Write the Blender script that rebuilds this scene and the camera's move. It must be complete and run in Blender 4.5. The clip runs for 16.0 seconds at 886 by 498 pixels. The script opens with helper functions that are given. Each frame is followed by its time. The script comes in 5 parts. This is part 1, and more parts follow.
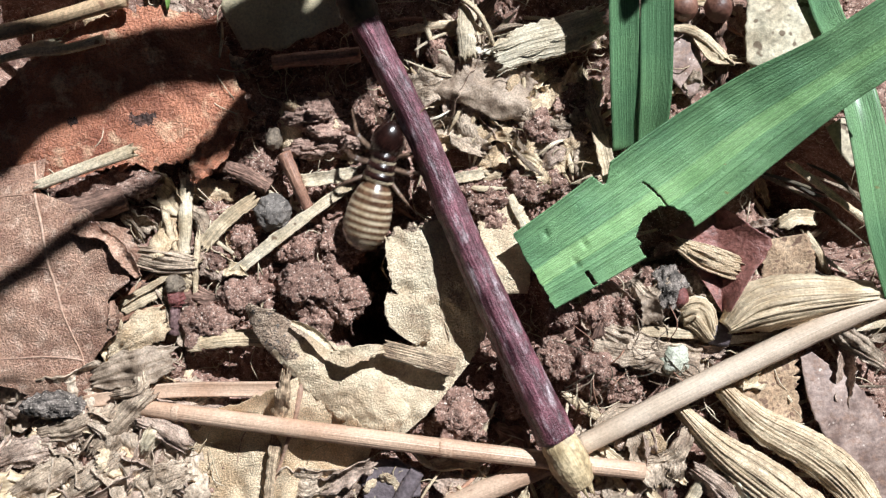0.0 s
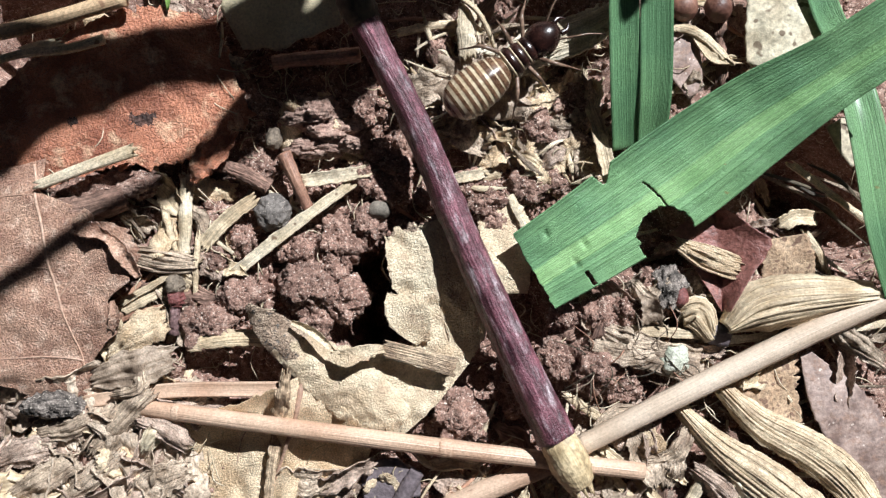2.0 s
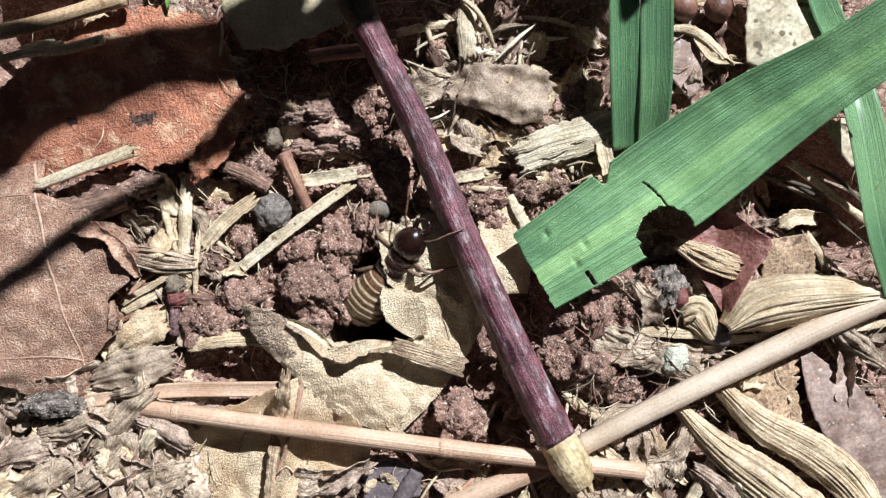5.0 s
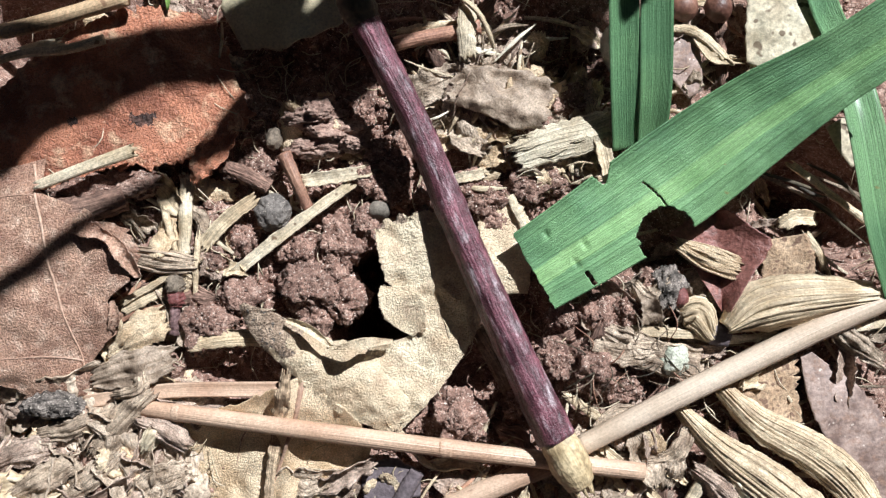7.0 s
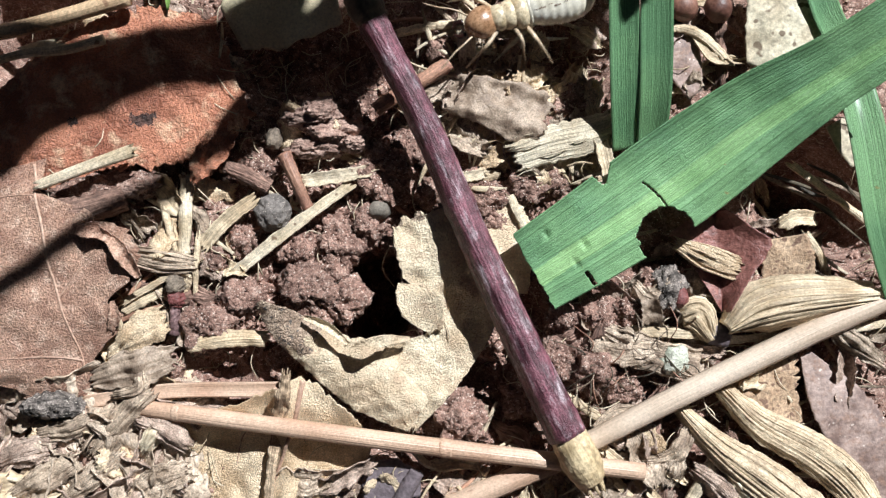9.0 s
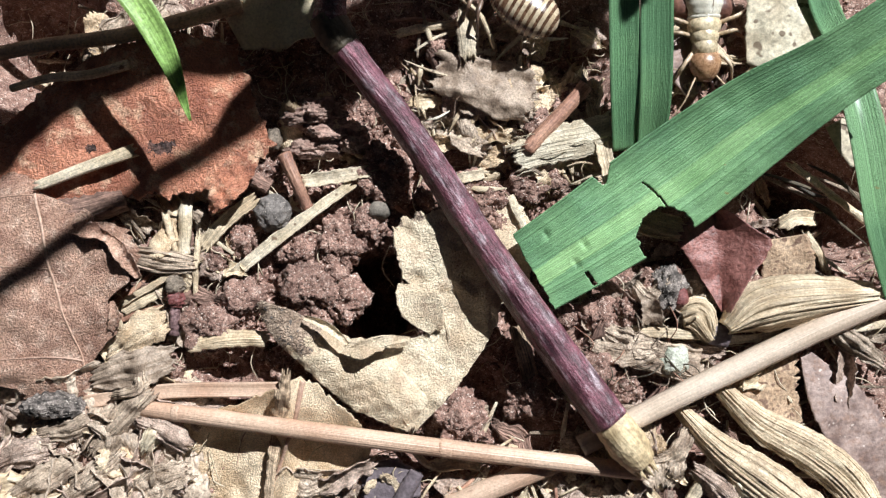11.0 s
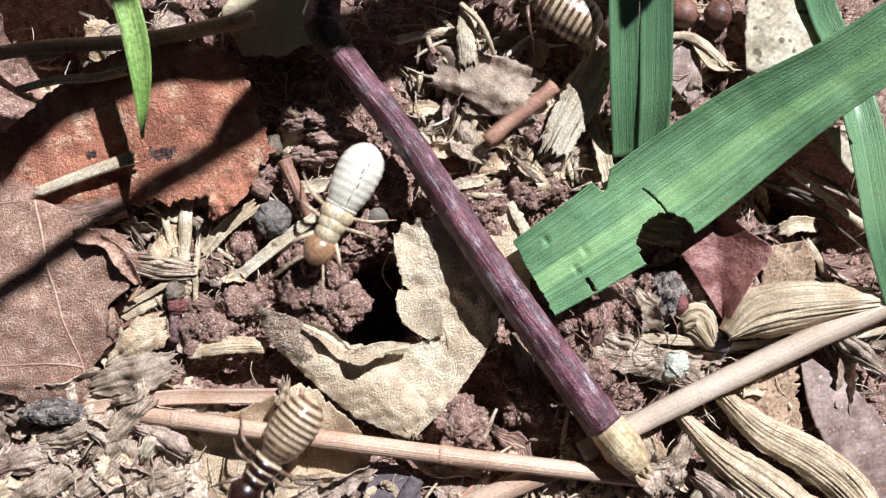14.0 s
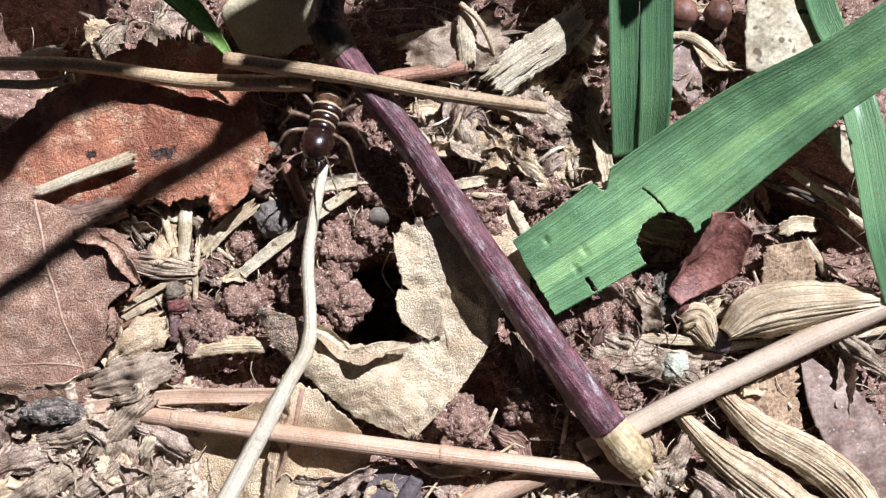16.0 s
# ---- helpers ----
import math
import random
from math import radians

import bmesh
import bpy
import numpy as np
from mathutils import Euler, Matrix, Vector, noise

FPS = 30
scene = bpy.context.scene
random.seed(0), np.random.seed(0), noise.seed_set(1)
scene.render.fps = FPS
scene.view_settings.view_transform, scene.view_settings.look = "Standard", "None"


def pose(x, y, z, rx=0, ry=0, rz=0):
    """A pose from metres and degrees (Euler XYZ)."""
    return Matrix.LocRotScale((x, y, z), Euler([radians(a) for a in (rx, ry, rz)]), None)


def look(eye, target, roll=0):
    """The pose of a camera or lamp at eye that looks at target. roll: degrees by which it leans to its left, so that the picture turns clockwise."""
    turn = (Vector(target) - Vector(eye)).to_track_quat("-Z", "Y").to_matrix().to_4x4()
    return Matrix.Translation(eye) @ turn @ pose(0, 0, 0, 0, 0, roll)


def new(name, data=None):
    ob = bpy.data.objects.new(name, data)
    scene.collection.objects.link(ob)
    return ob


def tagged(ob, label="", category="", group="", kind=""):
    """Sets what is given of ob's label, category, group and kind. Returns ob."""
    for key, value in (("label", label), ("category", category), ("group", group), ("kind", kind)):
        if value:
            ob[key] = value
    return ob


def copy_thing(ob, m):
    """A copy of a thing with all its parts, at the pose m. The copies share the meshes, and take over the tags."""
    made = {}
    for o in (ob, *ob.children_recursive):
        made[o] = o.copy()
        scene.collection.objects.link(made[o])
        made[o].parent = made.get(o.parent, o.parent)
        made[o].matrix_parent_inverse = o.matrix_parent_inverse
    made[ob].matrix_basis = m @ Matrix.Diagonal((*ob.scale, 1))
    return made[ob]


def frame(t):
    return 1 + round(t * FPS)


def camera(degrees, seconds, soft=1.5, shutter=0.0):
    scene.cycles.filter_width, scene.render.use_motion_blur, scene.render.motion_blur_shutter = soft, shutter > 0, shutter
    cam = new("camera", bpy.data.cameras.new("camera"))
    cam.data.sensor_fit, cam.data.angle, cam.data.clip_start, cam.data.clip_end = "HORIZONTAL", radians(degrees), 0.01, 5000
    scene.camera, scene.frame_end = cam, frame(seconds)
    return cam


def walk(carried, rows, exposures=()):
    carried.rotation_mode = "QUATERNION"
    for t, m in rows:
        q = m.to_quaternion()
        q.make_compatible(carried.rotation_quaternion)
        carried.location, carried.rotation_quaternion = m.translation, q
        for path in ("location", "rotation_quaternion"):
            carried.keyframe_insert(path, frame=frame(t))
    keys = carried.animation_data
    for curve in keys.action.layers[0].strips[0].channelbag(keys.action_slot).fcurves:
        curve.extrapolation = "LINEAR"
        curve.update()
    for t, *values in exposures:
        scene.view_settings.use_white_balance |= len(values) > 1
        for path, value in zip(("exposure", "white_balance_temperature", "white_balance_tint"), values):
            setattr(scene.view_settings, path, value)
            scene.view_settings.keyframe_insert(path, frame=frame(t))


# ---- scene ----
# A patch of leaf litter seen from close above. Lengths in the tables below are millimetres.
MM = 0.001
cam = camera(50, 16.0, soft=1.3, shutter=0.3)
walk(cam, [(0, pose(0, 0, 0.073, 0.000)), (11, pose(0, 0, 0.073, 0.027)), (11.5, pose(0, 0, 0.073, 0.041)), (12, pose(0, 0, 0.073, 0.075)), (12.3, pose(0, 0, 0.073, 0.210)), (12.5, pose(0, 0, 0.073, 0.300)), (12.75, pose(0, 0, 0.073, 0.375)), (13, pose(0, 0, 0.073, 0.450)), (13.5, pose(0, 0, 0.073, 0.436)), (14, pose(0, 0, 0.073, 0.409)), (15, pose(0, 0, 0.073, 0.395)), (16, pose(0, 0, 0.073, 0.392))], [(0, 0.53, 5830, 7), (9, 0.53, 5830, 7), (11.5, 0.53, 5830, 8), (13, 0.53, 5780, 12), (16, 0.53, 5740, 12)])

# ---- light ----
SUN = Vector((0.55, 0.835, 1.035)).normalized()
world = bpy.data.worlds.new("sky")
scene.world = world
world.use_nodes = True
wn = world.node_tree
sky = wn.nodes.new("ShaderNodeTexSky")
sky.sky_type, sky.sun_disc, sky.air_density, sky.dust_density = "NISHITA", False, 0.6, 4.0
sky.sun_elevation, sky.sun_rotation = radians(46), math.atan2(0.55, 0.835)
wn.nodes["Background"].inputs["Strength"].default_value = 0.004
wn.links.new(sky.outputs[0], wn.nodes["Background"].inputs["Color"])
lamp = bpy.data.lights.new("sun", "SUN")
lamp.energy, lamp.angle, lamp.color = 5.0, radians(0.5), (1.0, 0.965, 0.92)
new("sun", lamp).matrix_world = look(SUN * 2, (0, 0, 0))

# ---- materials ----
def material(name, dark, light, rough=0.7, patch=0.35, grain=4.0, bump=0.5, streak=None, crackle=0.0, crack=0.35,
             veins=0, mid=None, third=None, translucent=0.0, spots=None, coat=0.0, contrast=0.45):
    """dark/light: patch colours. patch, grain: noise scales per mm. streak: (lines across, strength) along the blade.
    crackle: cells per mm. veins: side veins per length. mid: colour of the midrib."""
    m = bpy.data.materials.new(name)
    m.use_nodes = True
    n, l = m.node_tree.nodes, m.node_tree.links
    b = n["Principled BSDF"]
    b.inputs["Roughness"].default_value = rough
    if coat:
        b.inputs["Coat Weight"].default_value = coat
        b.inputs["Coat Roughness"].default_value = 0.25
    tc, oi = n.new("ShaderNodeTexCoord"), n.new("ShaderNodeObjectInfo")

    def math_(op, a, c=None, clamp=False):
        k = n.new("ShaderNodeMath")
        k.operation, k.use_clamp = op, clamp
        for i, v in enumerate((a, c)):
            if v is None:
                continue
            if isinstance(v, (int, float)):
                k.inputs[i].default_value = v
            else:
                l.new(v, k.inputs[i])
        return k.outputs[0]

    def mix(fac, a, c, kind="MIX"):
        k = n.new("ShaderNodeMixRGB")
        k.blend_type = kind
        for i, v in enumerate((fac, a, c)):
            if isinstance(v, (int, float)):
                k.inputs[i].default_value = v
            elif isinstance(v, tuple):
                k.inputs[i].default_value = (*v, 1)
            else:
                l.new(v, k.inputs[i])
        return k.outputs[0]

    mp = n.new("ShaderNodeMapping")
    mp.inputs["Scale"].default_value = (1000, 1000, 1000)
    l.new(tc.outputs["Object"], mp.inputs["Vector"])
    shift = n.new("ShaderNodeVectorMath")
    shift.operation = "ADD"
    rnd = math_("MULTIPLY", oi.outputs["Random"], 60.0)
    l.new(mp.outputs[0], shift.inputs[0])
    l.new(rnd, shift.inputs[1])
    co = shift.outputs[0]

    def noise_(scale, vec=co, detail=3.0, rgh=0.6):
        k = n.new("ShaderNodeTexNoise")
        k.inputs["Scale"].default_value, k.inputs["Detail"].default_value, k.inputs["Roughness"].default_value = scale, detail, rgh
        l.new(vec, k.inputs["Vector"])
        return k.outputs["Fac"]

    def step(v, lo, hi):
        k = n.new("ShaderNodeMapRange")
        k.inputs["From Min"].default_value, k.inputs["From Max"].default_value = lo, hi
        l.new(v, k.inputs["Value"])
        return k.outputs[0]

    uv = n.new("ShaderNodeSeparateXYZ")
    l.new(tc.outputs["UV"], uv.inputs[0])
    u, v = uv.outputs[0], uv.outputs[1]
    big, fine = noise_(patch), noise_(grain, detail=4.0)
    col = mix(step(big, 0.36, 0.64), dark, light)
    if third:
        where = noise_(patch * 2.3, detail=5.0)
        if streak:
            cz = n.new("ShaderNodeCombineXYZ")
            l.new(math_("MULTIPLY", u, 14.0), cz.inputs[0])
            l.new(math_("MULTIPLY", v, 5.0), cz.inputs[1])
            where = noise_(1.0, cz.outputs[0], 6.0, 0.7)
        col = mix(step(where, 0.52, 0.7), col, third)
    col = mix(1.0, col, mix(step(fine, 0.3, 0.7), (1 - contrast,) * 3, (1 + contrast * 0.4,) * 3), "MULTIPLY")
    height = math_("MULTIPLY", fine, 0.6)
    if streak:
        cx = n.new("ShaderNodeCombineXYZ")
        l.new(math_("MULTIPLY", u, streak[2] if len(streak) > 2 else 3.0), cx.inputs[0])
        l.new(math_("MULTIPLY", v, float(streak[0])), cx.inputs[1])
        l.new(rnd, cx.inputs[2])
        s = noise_(1.0, cx.outputs[0], 2.0)
        col = mix(1.0, col, mix(step(s, 0.34, 0.66), (1 - streak[1],) * 3, (1 + streak[1] * 0.5,) * 3), "MULTIPLY")
        height = math_("ADD", height, math_("MULTIPLY", s, 1.2))
    if crackle:
        vo = n.new("ShaderNodeTexVoronoi")
        vo.feature = "DISTANCE_TO_EDGE"
        vo.inputs["Scale"].default_value = crackle
        warp = n.new("ShaderNodeVectorMath")
        warp.operation = "ADD"
        l.new(co, warp.inputs[0])
        l.new(math_("MULTIPLY", noise_(crackle * 0.8, detail=2.0), 1.6 / crackle), warp.inputs[1])
        l.new(warp.outputs[0], vo.inputs["Vector"])
        e = step(vo.outputs["Distance"], 0.0, 0.22)
        col = mix(1.0, col, mix(e, (1 - 0.5 * crack, 1 - 0.55 * crack, 1 - 0.6 * crack), (1.02, 1.02, 1.02)), "MULTIPLY")
        height = math_("ADD", height, math_("MULTIPLY", e, crack))
    if mid:
        away = math_("ABSOLUTE", math_("SUBTRACT", v, 0.5))
        line = math_("SUBTRACT", 1.0, step(away, 0.006, 0.02))
        if veins:
            w = math_("FRACT", math_("ADD", math_("MULTIPLY", u, float(veins)), math_("MULTIPLY", away, -veins * 0.5)))
            side = math_("SUBTRACT", 1.0, step(math_("ABSOLUTE", math_("SUBTRACT", w, 0.5)), 0.012, 0.05))
            line = math_("MAXIMUM", line, math_("MULTIPLY", side, 0.6))
        col = mix(line, col, mid)
        height = math_("ADD", height, math_("MULTIPLY", line, 1.5))
    if spots:
        sp = step(noise_(spots[1], detail=1.0), spots[2], spots[2] + 0.05)
        col = mix(sp, col, spots[0])
    hs = n.new("ShaderNodeHueSaturation")
    l.new(col, hs.inputs["Color"])
    l.new(math_("ADD", math_("MULTIPLY", oi.outputs["Random"], 0.3), 0.85), hs.inputs["Value"])
    l.new(hs.outputs[0], b.inputs["Base Color"])
    l.new(math_("ADD", math_("MULTIPLY", fine, 0.25), rough - 0.12, True), b.inputs["Roughness"])
    bp = n.new("ShaderNodeBump")
    bp.inputs["Strength"].default_value, bp.inputs["Distance"].default_value = bump, 0.00025
    l.new(height, bp.inputs["Height"])
    l.new(bp.outputs[0], b.inputs["Normal"])
    if translucent:
        tr, ms = n.new("ShaderNodeBsdfTranslucent"), n.new("ShaderNodeMixShader")
        l.new(hs.outputs[0], tr.inputs["Color"])
        ms.inputs[0].default_value = translucent
        l.new(b.outputs[0], ms.inputs[1])
        l.new(tr.outputs[0], ms.inputs[2])
        l.new(ms.outputs[0], n["Material Output"].inputs["Surface"])
    return m


SOIL = material("red_soil", (0.19, 0.1, 0.074), (0.46, 0.28, 0.215), 0.8, 0.9, 7, 1.0, third=(0.66, 0.47, 0.38), contrast=0.75, spots=((0.75, 0.62, 0.53), 5.0, 0.66))
STONE = material("grey_stone", (0.15, 0.13, 0.117), (0.29, 0.255, 0.228), 0.8, 0.9, 7, 0.6, contrast=0.5, spots=((0.5, 0.42, 0.36), 6.0, 0.68))
STONE_GREEN = material("brownish_stone", (0.15, 0.13, 0.105), (0.27, 0.23, 0.185), 0.75, 0.9, 7, 0.6, contrast=0.5)
LICHEN = material("pale_lichen", (0.46, 0.48, 0.37), (0.78, 0.78, 0.65), 0.8, 0.9, 6, 1.0, contrast=0.5)
LEAF_TAN = material("tan_dry_leaf", (0.38, 0.21, 0.147), (0.66, 0.415, 0.295), 0.3, 0.45, 6, 1.5, crackle=3.6, crack=0.08, contrast=0.55, third=(0.84, 0.6, 0.46))
VEIN = material("leaf_vein", (0.4, 0.25, 0.18), (0.56, 0.38, 0.28), 0.5, 0.4, 4, 0.3)
LEAF_RED = material("red_brown_leaf", (0.35, 0.13, 0.078), (0.7, 0.31, 0.185), 0.34, 0.28, 8, 1.2, crackle=2.5, crack=0.2, third=(0.86, 0.58, 0.38), contrast=0.38)
SCORCH = material("scorched_patch", (0.04, 0.025, 0.022), (0.17, 0.085, 0.064), 0.6, 1.6, 6, 1.2, crackle=2.7, crack=0.3, contrast=0.5)
LEAF_PALE = material("pale_dry_leaf", (0.66, 0.5, 0.33), (0.93, 0.79, 0.57), 0.42, 0.4, 7, 1.1, crackle=3.2, crack=0.15, third=(0.6, 0.44, 0.3), contrast=0.36)
LEAF_MOULD = material("speckled_pale_leaf", (0.32, 0.23, 0.165), (0.66, 0.505, 0.375), 0.5, 0.6, 6, 1.2, crackle=2.8, crack=0.3, spots=((0.12, 0.1, 0.085), 2.4, 0.62), contrast=0.6)
LEAF_BUFF = material("buff_dry_leaf", (0.68, 0.485, 0.295), (0.96, 0.775, 0.54), 0.4, 0.45, 9, 1.1, crackle=3.4, crack=0.14, contrast=0.5)
LEAF_MAROON = material("maroon_leaf", (0.24, 0.092, 0.074), (0.48, 0.225, 0.19), 0.5, 0.4, 4, 0.5, crackle=2.0, crack=0.15, contrast=0.5)
LEAF_GREY = material("grey_brown_leaf", (0.23, 0.155, 0.132), (0.5, 0.37, 0.315), 0.55, 0.7, 4, 0.3, third=(0.34, 0.215, 0.16), spots=((0.66, 0.55, 0.48), 2.2, 0.69), contrast=0.4)
LEAF_CREAM = material("cream_leaf", (0.6, 0.5, 0.35), (0.78, 0.7, 0.52), 0.7, 0.4, 3, 0.4, spots=((0.2, 0.15, 0.1), 1.0, 0.64))
LEAF_SPECK = material("speckled_leaf", (0.42, 0.275, 0.17), (0.64, 0.46, 0.3), 0.75, 0.8, 4, 0.8, spots=((0.2, 0.12, 0.08), 1.6, 0.6), contrast=0.6)
HUSK_TAN = material("tan_leaf_base", (0.42, 0.305, 0.188), (0.76, 0.6, 0.4), 0.55, 0.5, 6, 0.45, streak=(14, 0.2, 1.5), third=(0.86, 0.74, 0.53), spots=((0.3, 0.22, 0.14), 1.6, 0.68), contrast=0.5)
STRIP_BROWN = material("brown_strip", (0.36, 0.245, 0.155), (0.74, 0.56, 0.38), 0.6, 0.5, 5, 0.8, streak=(14, 0.55, 3.0), contrast=0.5)
BUD = material("dark_bud", (0.1, 0.055, 0.055), (0.26, 0.16, 0.155), 0.55, 0.8, 5, 0.8, contrast=0.6)
BUD_RING = material("red_bud_ring", (0.17, 0.05, 0.045), (0.29, 0.105, 0.095), 0.5, 1.2, 6, 0.8)
BUD_TOP = material("grey_brown_bud_top", (0.13, 0.1, 0.075), (0.34, 0.27, 0.2), 0.75, 0.9, 5, 1.0, contrast=0.6)
FLAKE = material("crumpled_flake", (0.36, 0.265, 0.185), (0.9, 0.72, 0.55), 0.45, 0.9, 7, 1.0, contrast=0.65, streak=(9, 0.07, 2.5), translucent=0.15)
FLAKE_PINK = material("pinkish_flake", (0.38, 0.265, 0.2), (0.86, 0.66, 0.53), 0.42, 0.9, 7, 1.0, contrast=0.65, streak=(9, 0.07, 2.5), translucent=0.15)
FLAKE_TAN = material("papery_tan_flake", (0.4, 0.295, 0.215), (0.74, 0.585, 0.445), 0.4, 0.6, 7, 0.6, crackle=1.0, crack=0.2, contrast=0.5, translucent=0.25)
DRAB = material("drab_leaf", (0.56, 0.47, 0.3), (0.76, 0.66, 0.45), 0.6, 0.3, 5, 0.5, contrast=0.3)
CRUST = material("bark_crust", (0.26, 0.155, 0.12), (0.58, 0.4, 0.32), 0.85, 0.8, 5, 1.0, contrast=0.65)
STRAW = material("pale_straw", (0.58, 0.46, 0.295), (0.88, 0.76, 0.57), 0.5, 0.3, 5, 0.4, streak=(16, 0.3), spots=((0.24, 0.16, 0.1), 1.2, 0.7))
STRAW_PINK = material("pinkish_straw", (0.58, 0.37, 0.25), (0.76, 0.55, 0.4), 0.42, 0.15, 5, 0.35, streak=(18, 0.1, 2.0), spots=((0.3, 0.17, 0.12), 0.9, 0.72), contrast=0.28)
STRAW_LILAC = material("bleached_straw", (0.56, 0.435, 0.325), (0.72, 0.585, 0.46), 0.5, 0.15, 5, 0.35, streak=(18, 0.08, 2.0), contrast=0.22)
STRAW_BLEACHED = material("bleached_stalk", (0.82, 0.73, 0.55), (0.95, 0.88, 0.71), 0.42, 0.25, 5, 0.4, streak=(12, 0.14, 3.0), spots=((0.36, 0.27, 0.18), 0.9, 0.7), contrast=0.25)
STRAW_TAN = material("tan_straw", (0.46, 0.31, 0.18), (0.66, 0.49, 0.31), 0.45, 0.2, 5, 0.35, streak=(14, 0.13, 2.0), spots=((0.25, 0.15, 0.09), 0.9, 0.7))
STRAW_RED = material("reddish_stick", (0.33, 0.16, 0.11), (0.52, 0.3, 0.2), 0.5, 0.2, 5, 0.4, streak=(12, 0.3))
HUSK = material("weathered_husk", (0.55, 0.408, 0.251), (0.87, 0.712, 0.492), 0.6, 0.4, 5, 0.5, streak=(12, 0.38, 1.5), contrast=0.4)
HUSK_GREY = material("grey_husk", (0.34, 0.245, 0.175), (0.75, 0.59, 0.435), 0.55, 0.7, 6, 0.9, streak=(10, 0.22, 2.0), contrast=0.6, translucent=0.1)
CHUNK = material("bleached_straw_pith", (0.62, 0.51, 0.35), (0.92, 0.82, 0.62), 0.6, 0.5, 6, 0.7, streak=(16, 0.3, 2.5), spots=((0.3, 0.22, 0.14), 1.4, 0.68), contrast=0.4)
BARK = material("brown_bark", (0.19, 0.11, 0.082), (0.43, 0.265, 0.2), 0.85, 0.4, 3, 1.0, streak=(12, 0.5, 3.0))
CHAR = material("dark_fibrous_seed", (0.06, 0.05, 0.043), (0.42, 0.355, 0.31), 0.85, 1.2, 6, 1.0, streak=(14, 0.6, 5.0), spots=((0.6, 0.53, 0.45), 5.0, 0.66), contrast=0.7)
SLATE = material("slate_purple_chip", (0.14, 0.11, 0.12), (0.22, 0.18, 0.19), 0.8, 0.6, 4, 0.5)
STEM = material("purple_stem", (0.11, 0.034, 0.05), (0.29, 0.115, 0.145), 0.34, 0.6, 7, 0.7, streak=(9, 0.6, 8.0), third=(0.64, 0.53, 0.56), contrast=0.6)
STEM_TAN = material("tan_stem_end", (0.54, 0.4, 0.22), (0.78, 0.62, 0.38), 0.55, 0.6, 3, 0.4, streak=(10, 0.25))
GRASS = material("green_grass_blade", (0.165, 0.335, 0.16), (0.26, 0.475, 0.215), 0.42, 0.12, 7, 0.6, streak=(60, 0.3, 0.6), translucent=0.1, spots=((0.3, 0.3, 0.12), 1.5, 0.77), contrast=0.25, coat=0.2)
# pale midrib green, lightened further for the sunlit band along the fold
GRASS_MID = material("green_grass_lit_midrib", (0.33, 0.6, 0.245), (0.48, 0.77, 0.34), 0.4, 0.12, 7, 0.6, streak=(60, 0.3, 0.6), translucent=0.1, contrast=0.25, coat=0.2)
SPROUT = material("bright_green_sprout", (0.3, 0.5, 0.12), (0.45, 0.65, 0.2), 0.4, 0.2, 4, 0.3, streak=(8, 0.25), translucent=0.25)
# olive-tan of the stem node, darkened in the colour to stand for shade
SHEATH = material("shade_dark_sheath", (0.06, 0.048, 0.032), (0.14, 0.11, 0.07), 0.6, 0.3, 4, 0.4, streak=(10, 0.3))
BERRY = material("brown_seed", (0.12, 0.05, 0.035), (0.26, 0.13, 0.09), 0.5, 0.6, 4, 0.4)
HEAD_DARK = material("dark_chitin", (0.012, 0.005, 0.004), (0.032, 0.012, 0.009), 0.25, 0.8, 3, 0.12, coat=0.4)
PLATE = material("brown_chitin", (0.1, 0.05, 0.028), (0.2, 0.11, 0.062), 0.28, 1.0, 4, 0.2, coat=0.5)
SKIN = material("cream_membrane", (0.56, 0.43, 0.27), (0.72, 0.6, 0.42), 0.3, 1.0, 4, 0.2, contrast=0.25, coat=0.3)
LEG = material("dark_leg", (0.13, 0.075, 0.05), (0.3, 0.2, 0.14), 0.35, 1.0, 4, 0.1)
WHITE = material("white_membrane", (0.68, 0.63, 0.5), (0.84, 0.8, 0.69), 0.26, 0.8, 4, 0.15, contrast=0.2, coat=0.3)
AMBER = material("amber_chitin", (0.58, 0.45, 0.27), (0.76, 0.64, 0.44), 0.28, 1.2, 4, 0.2, coat=0.3)
HEAD_AMBER = material("reddish_amber_chitin", (0.3, 0.16, 0.08), (0.46, 0.27, 0.15), 0.28, 1.2, 4, 0.2, coat=0.3)
AMBER_LEG = material("amber_leg", (0.5, 0.36, 0.22), (0.68, 0.54, 0.38), 0.35, 1.0, 4, 0.1)

# ---- mesh tools ----
def nz(x, y, z=0.0):
    return noise.noise((x, y, z))


def ob_from(name, verts, faces, mat, origin=(0, 0, 0), parent=None, uvs=None, label="", smooth=True, mats=None, mat_of=None):
    """One mesh object from millimetre points, its origin at the given place."""
    me = bpy.data.meshes.new(name)
    o = Vector(origin)
    me.from_pydata([(Vector(p) - o) * MM for p in verts], [], faces)
    for k in mats or (mat,):
        me.materials.append(k)
    if mat_of:
        me.polygons.foreach_set("material_index", mat_of)
    if smooth:
        me.polygons.foreach_set("use_smooth", [True] * len(me.polygons))
    if uvs:
        layer = me.uv_layers.new(name="UVMap")
        idx = np.empty(len(me.loops), dtype=np.int32)
        me.loops.foreach_get("vertex_index", idx)
        layer.data.foreach_set("uv", np.array(uvs, dtype=np.float32)[idx].ravel())
    me.update()
    ob = new(name, me)
    ob.location = o * MM
    if parent:
        ob.parent = parent
        ob.location = o * MM - (parent.location if parent.type == "EMPTY" and not parent.parent else Vector())
    if label:
        tagged(ob, label)
    return ob


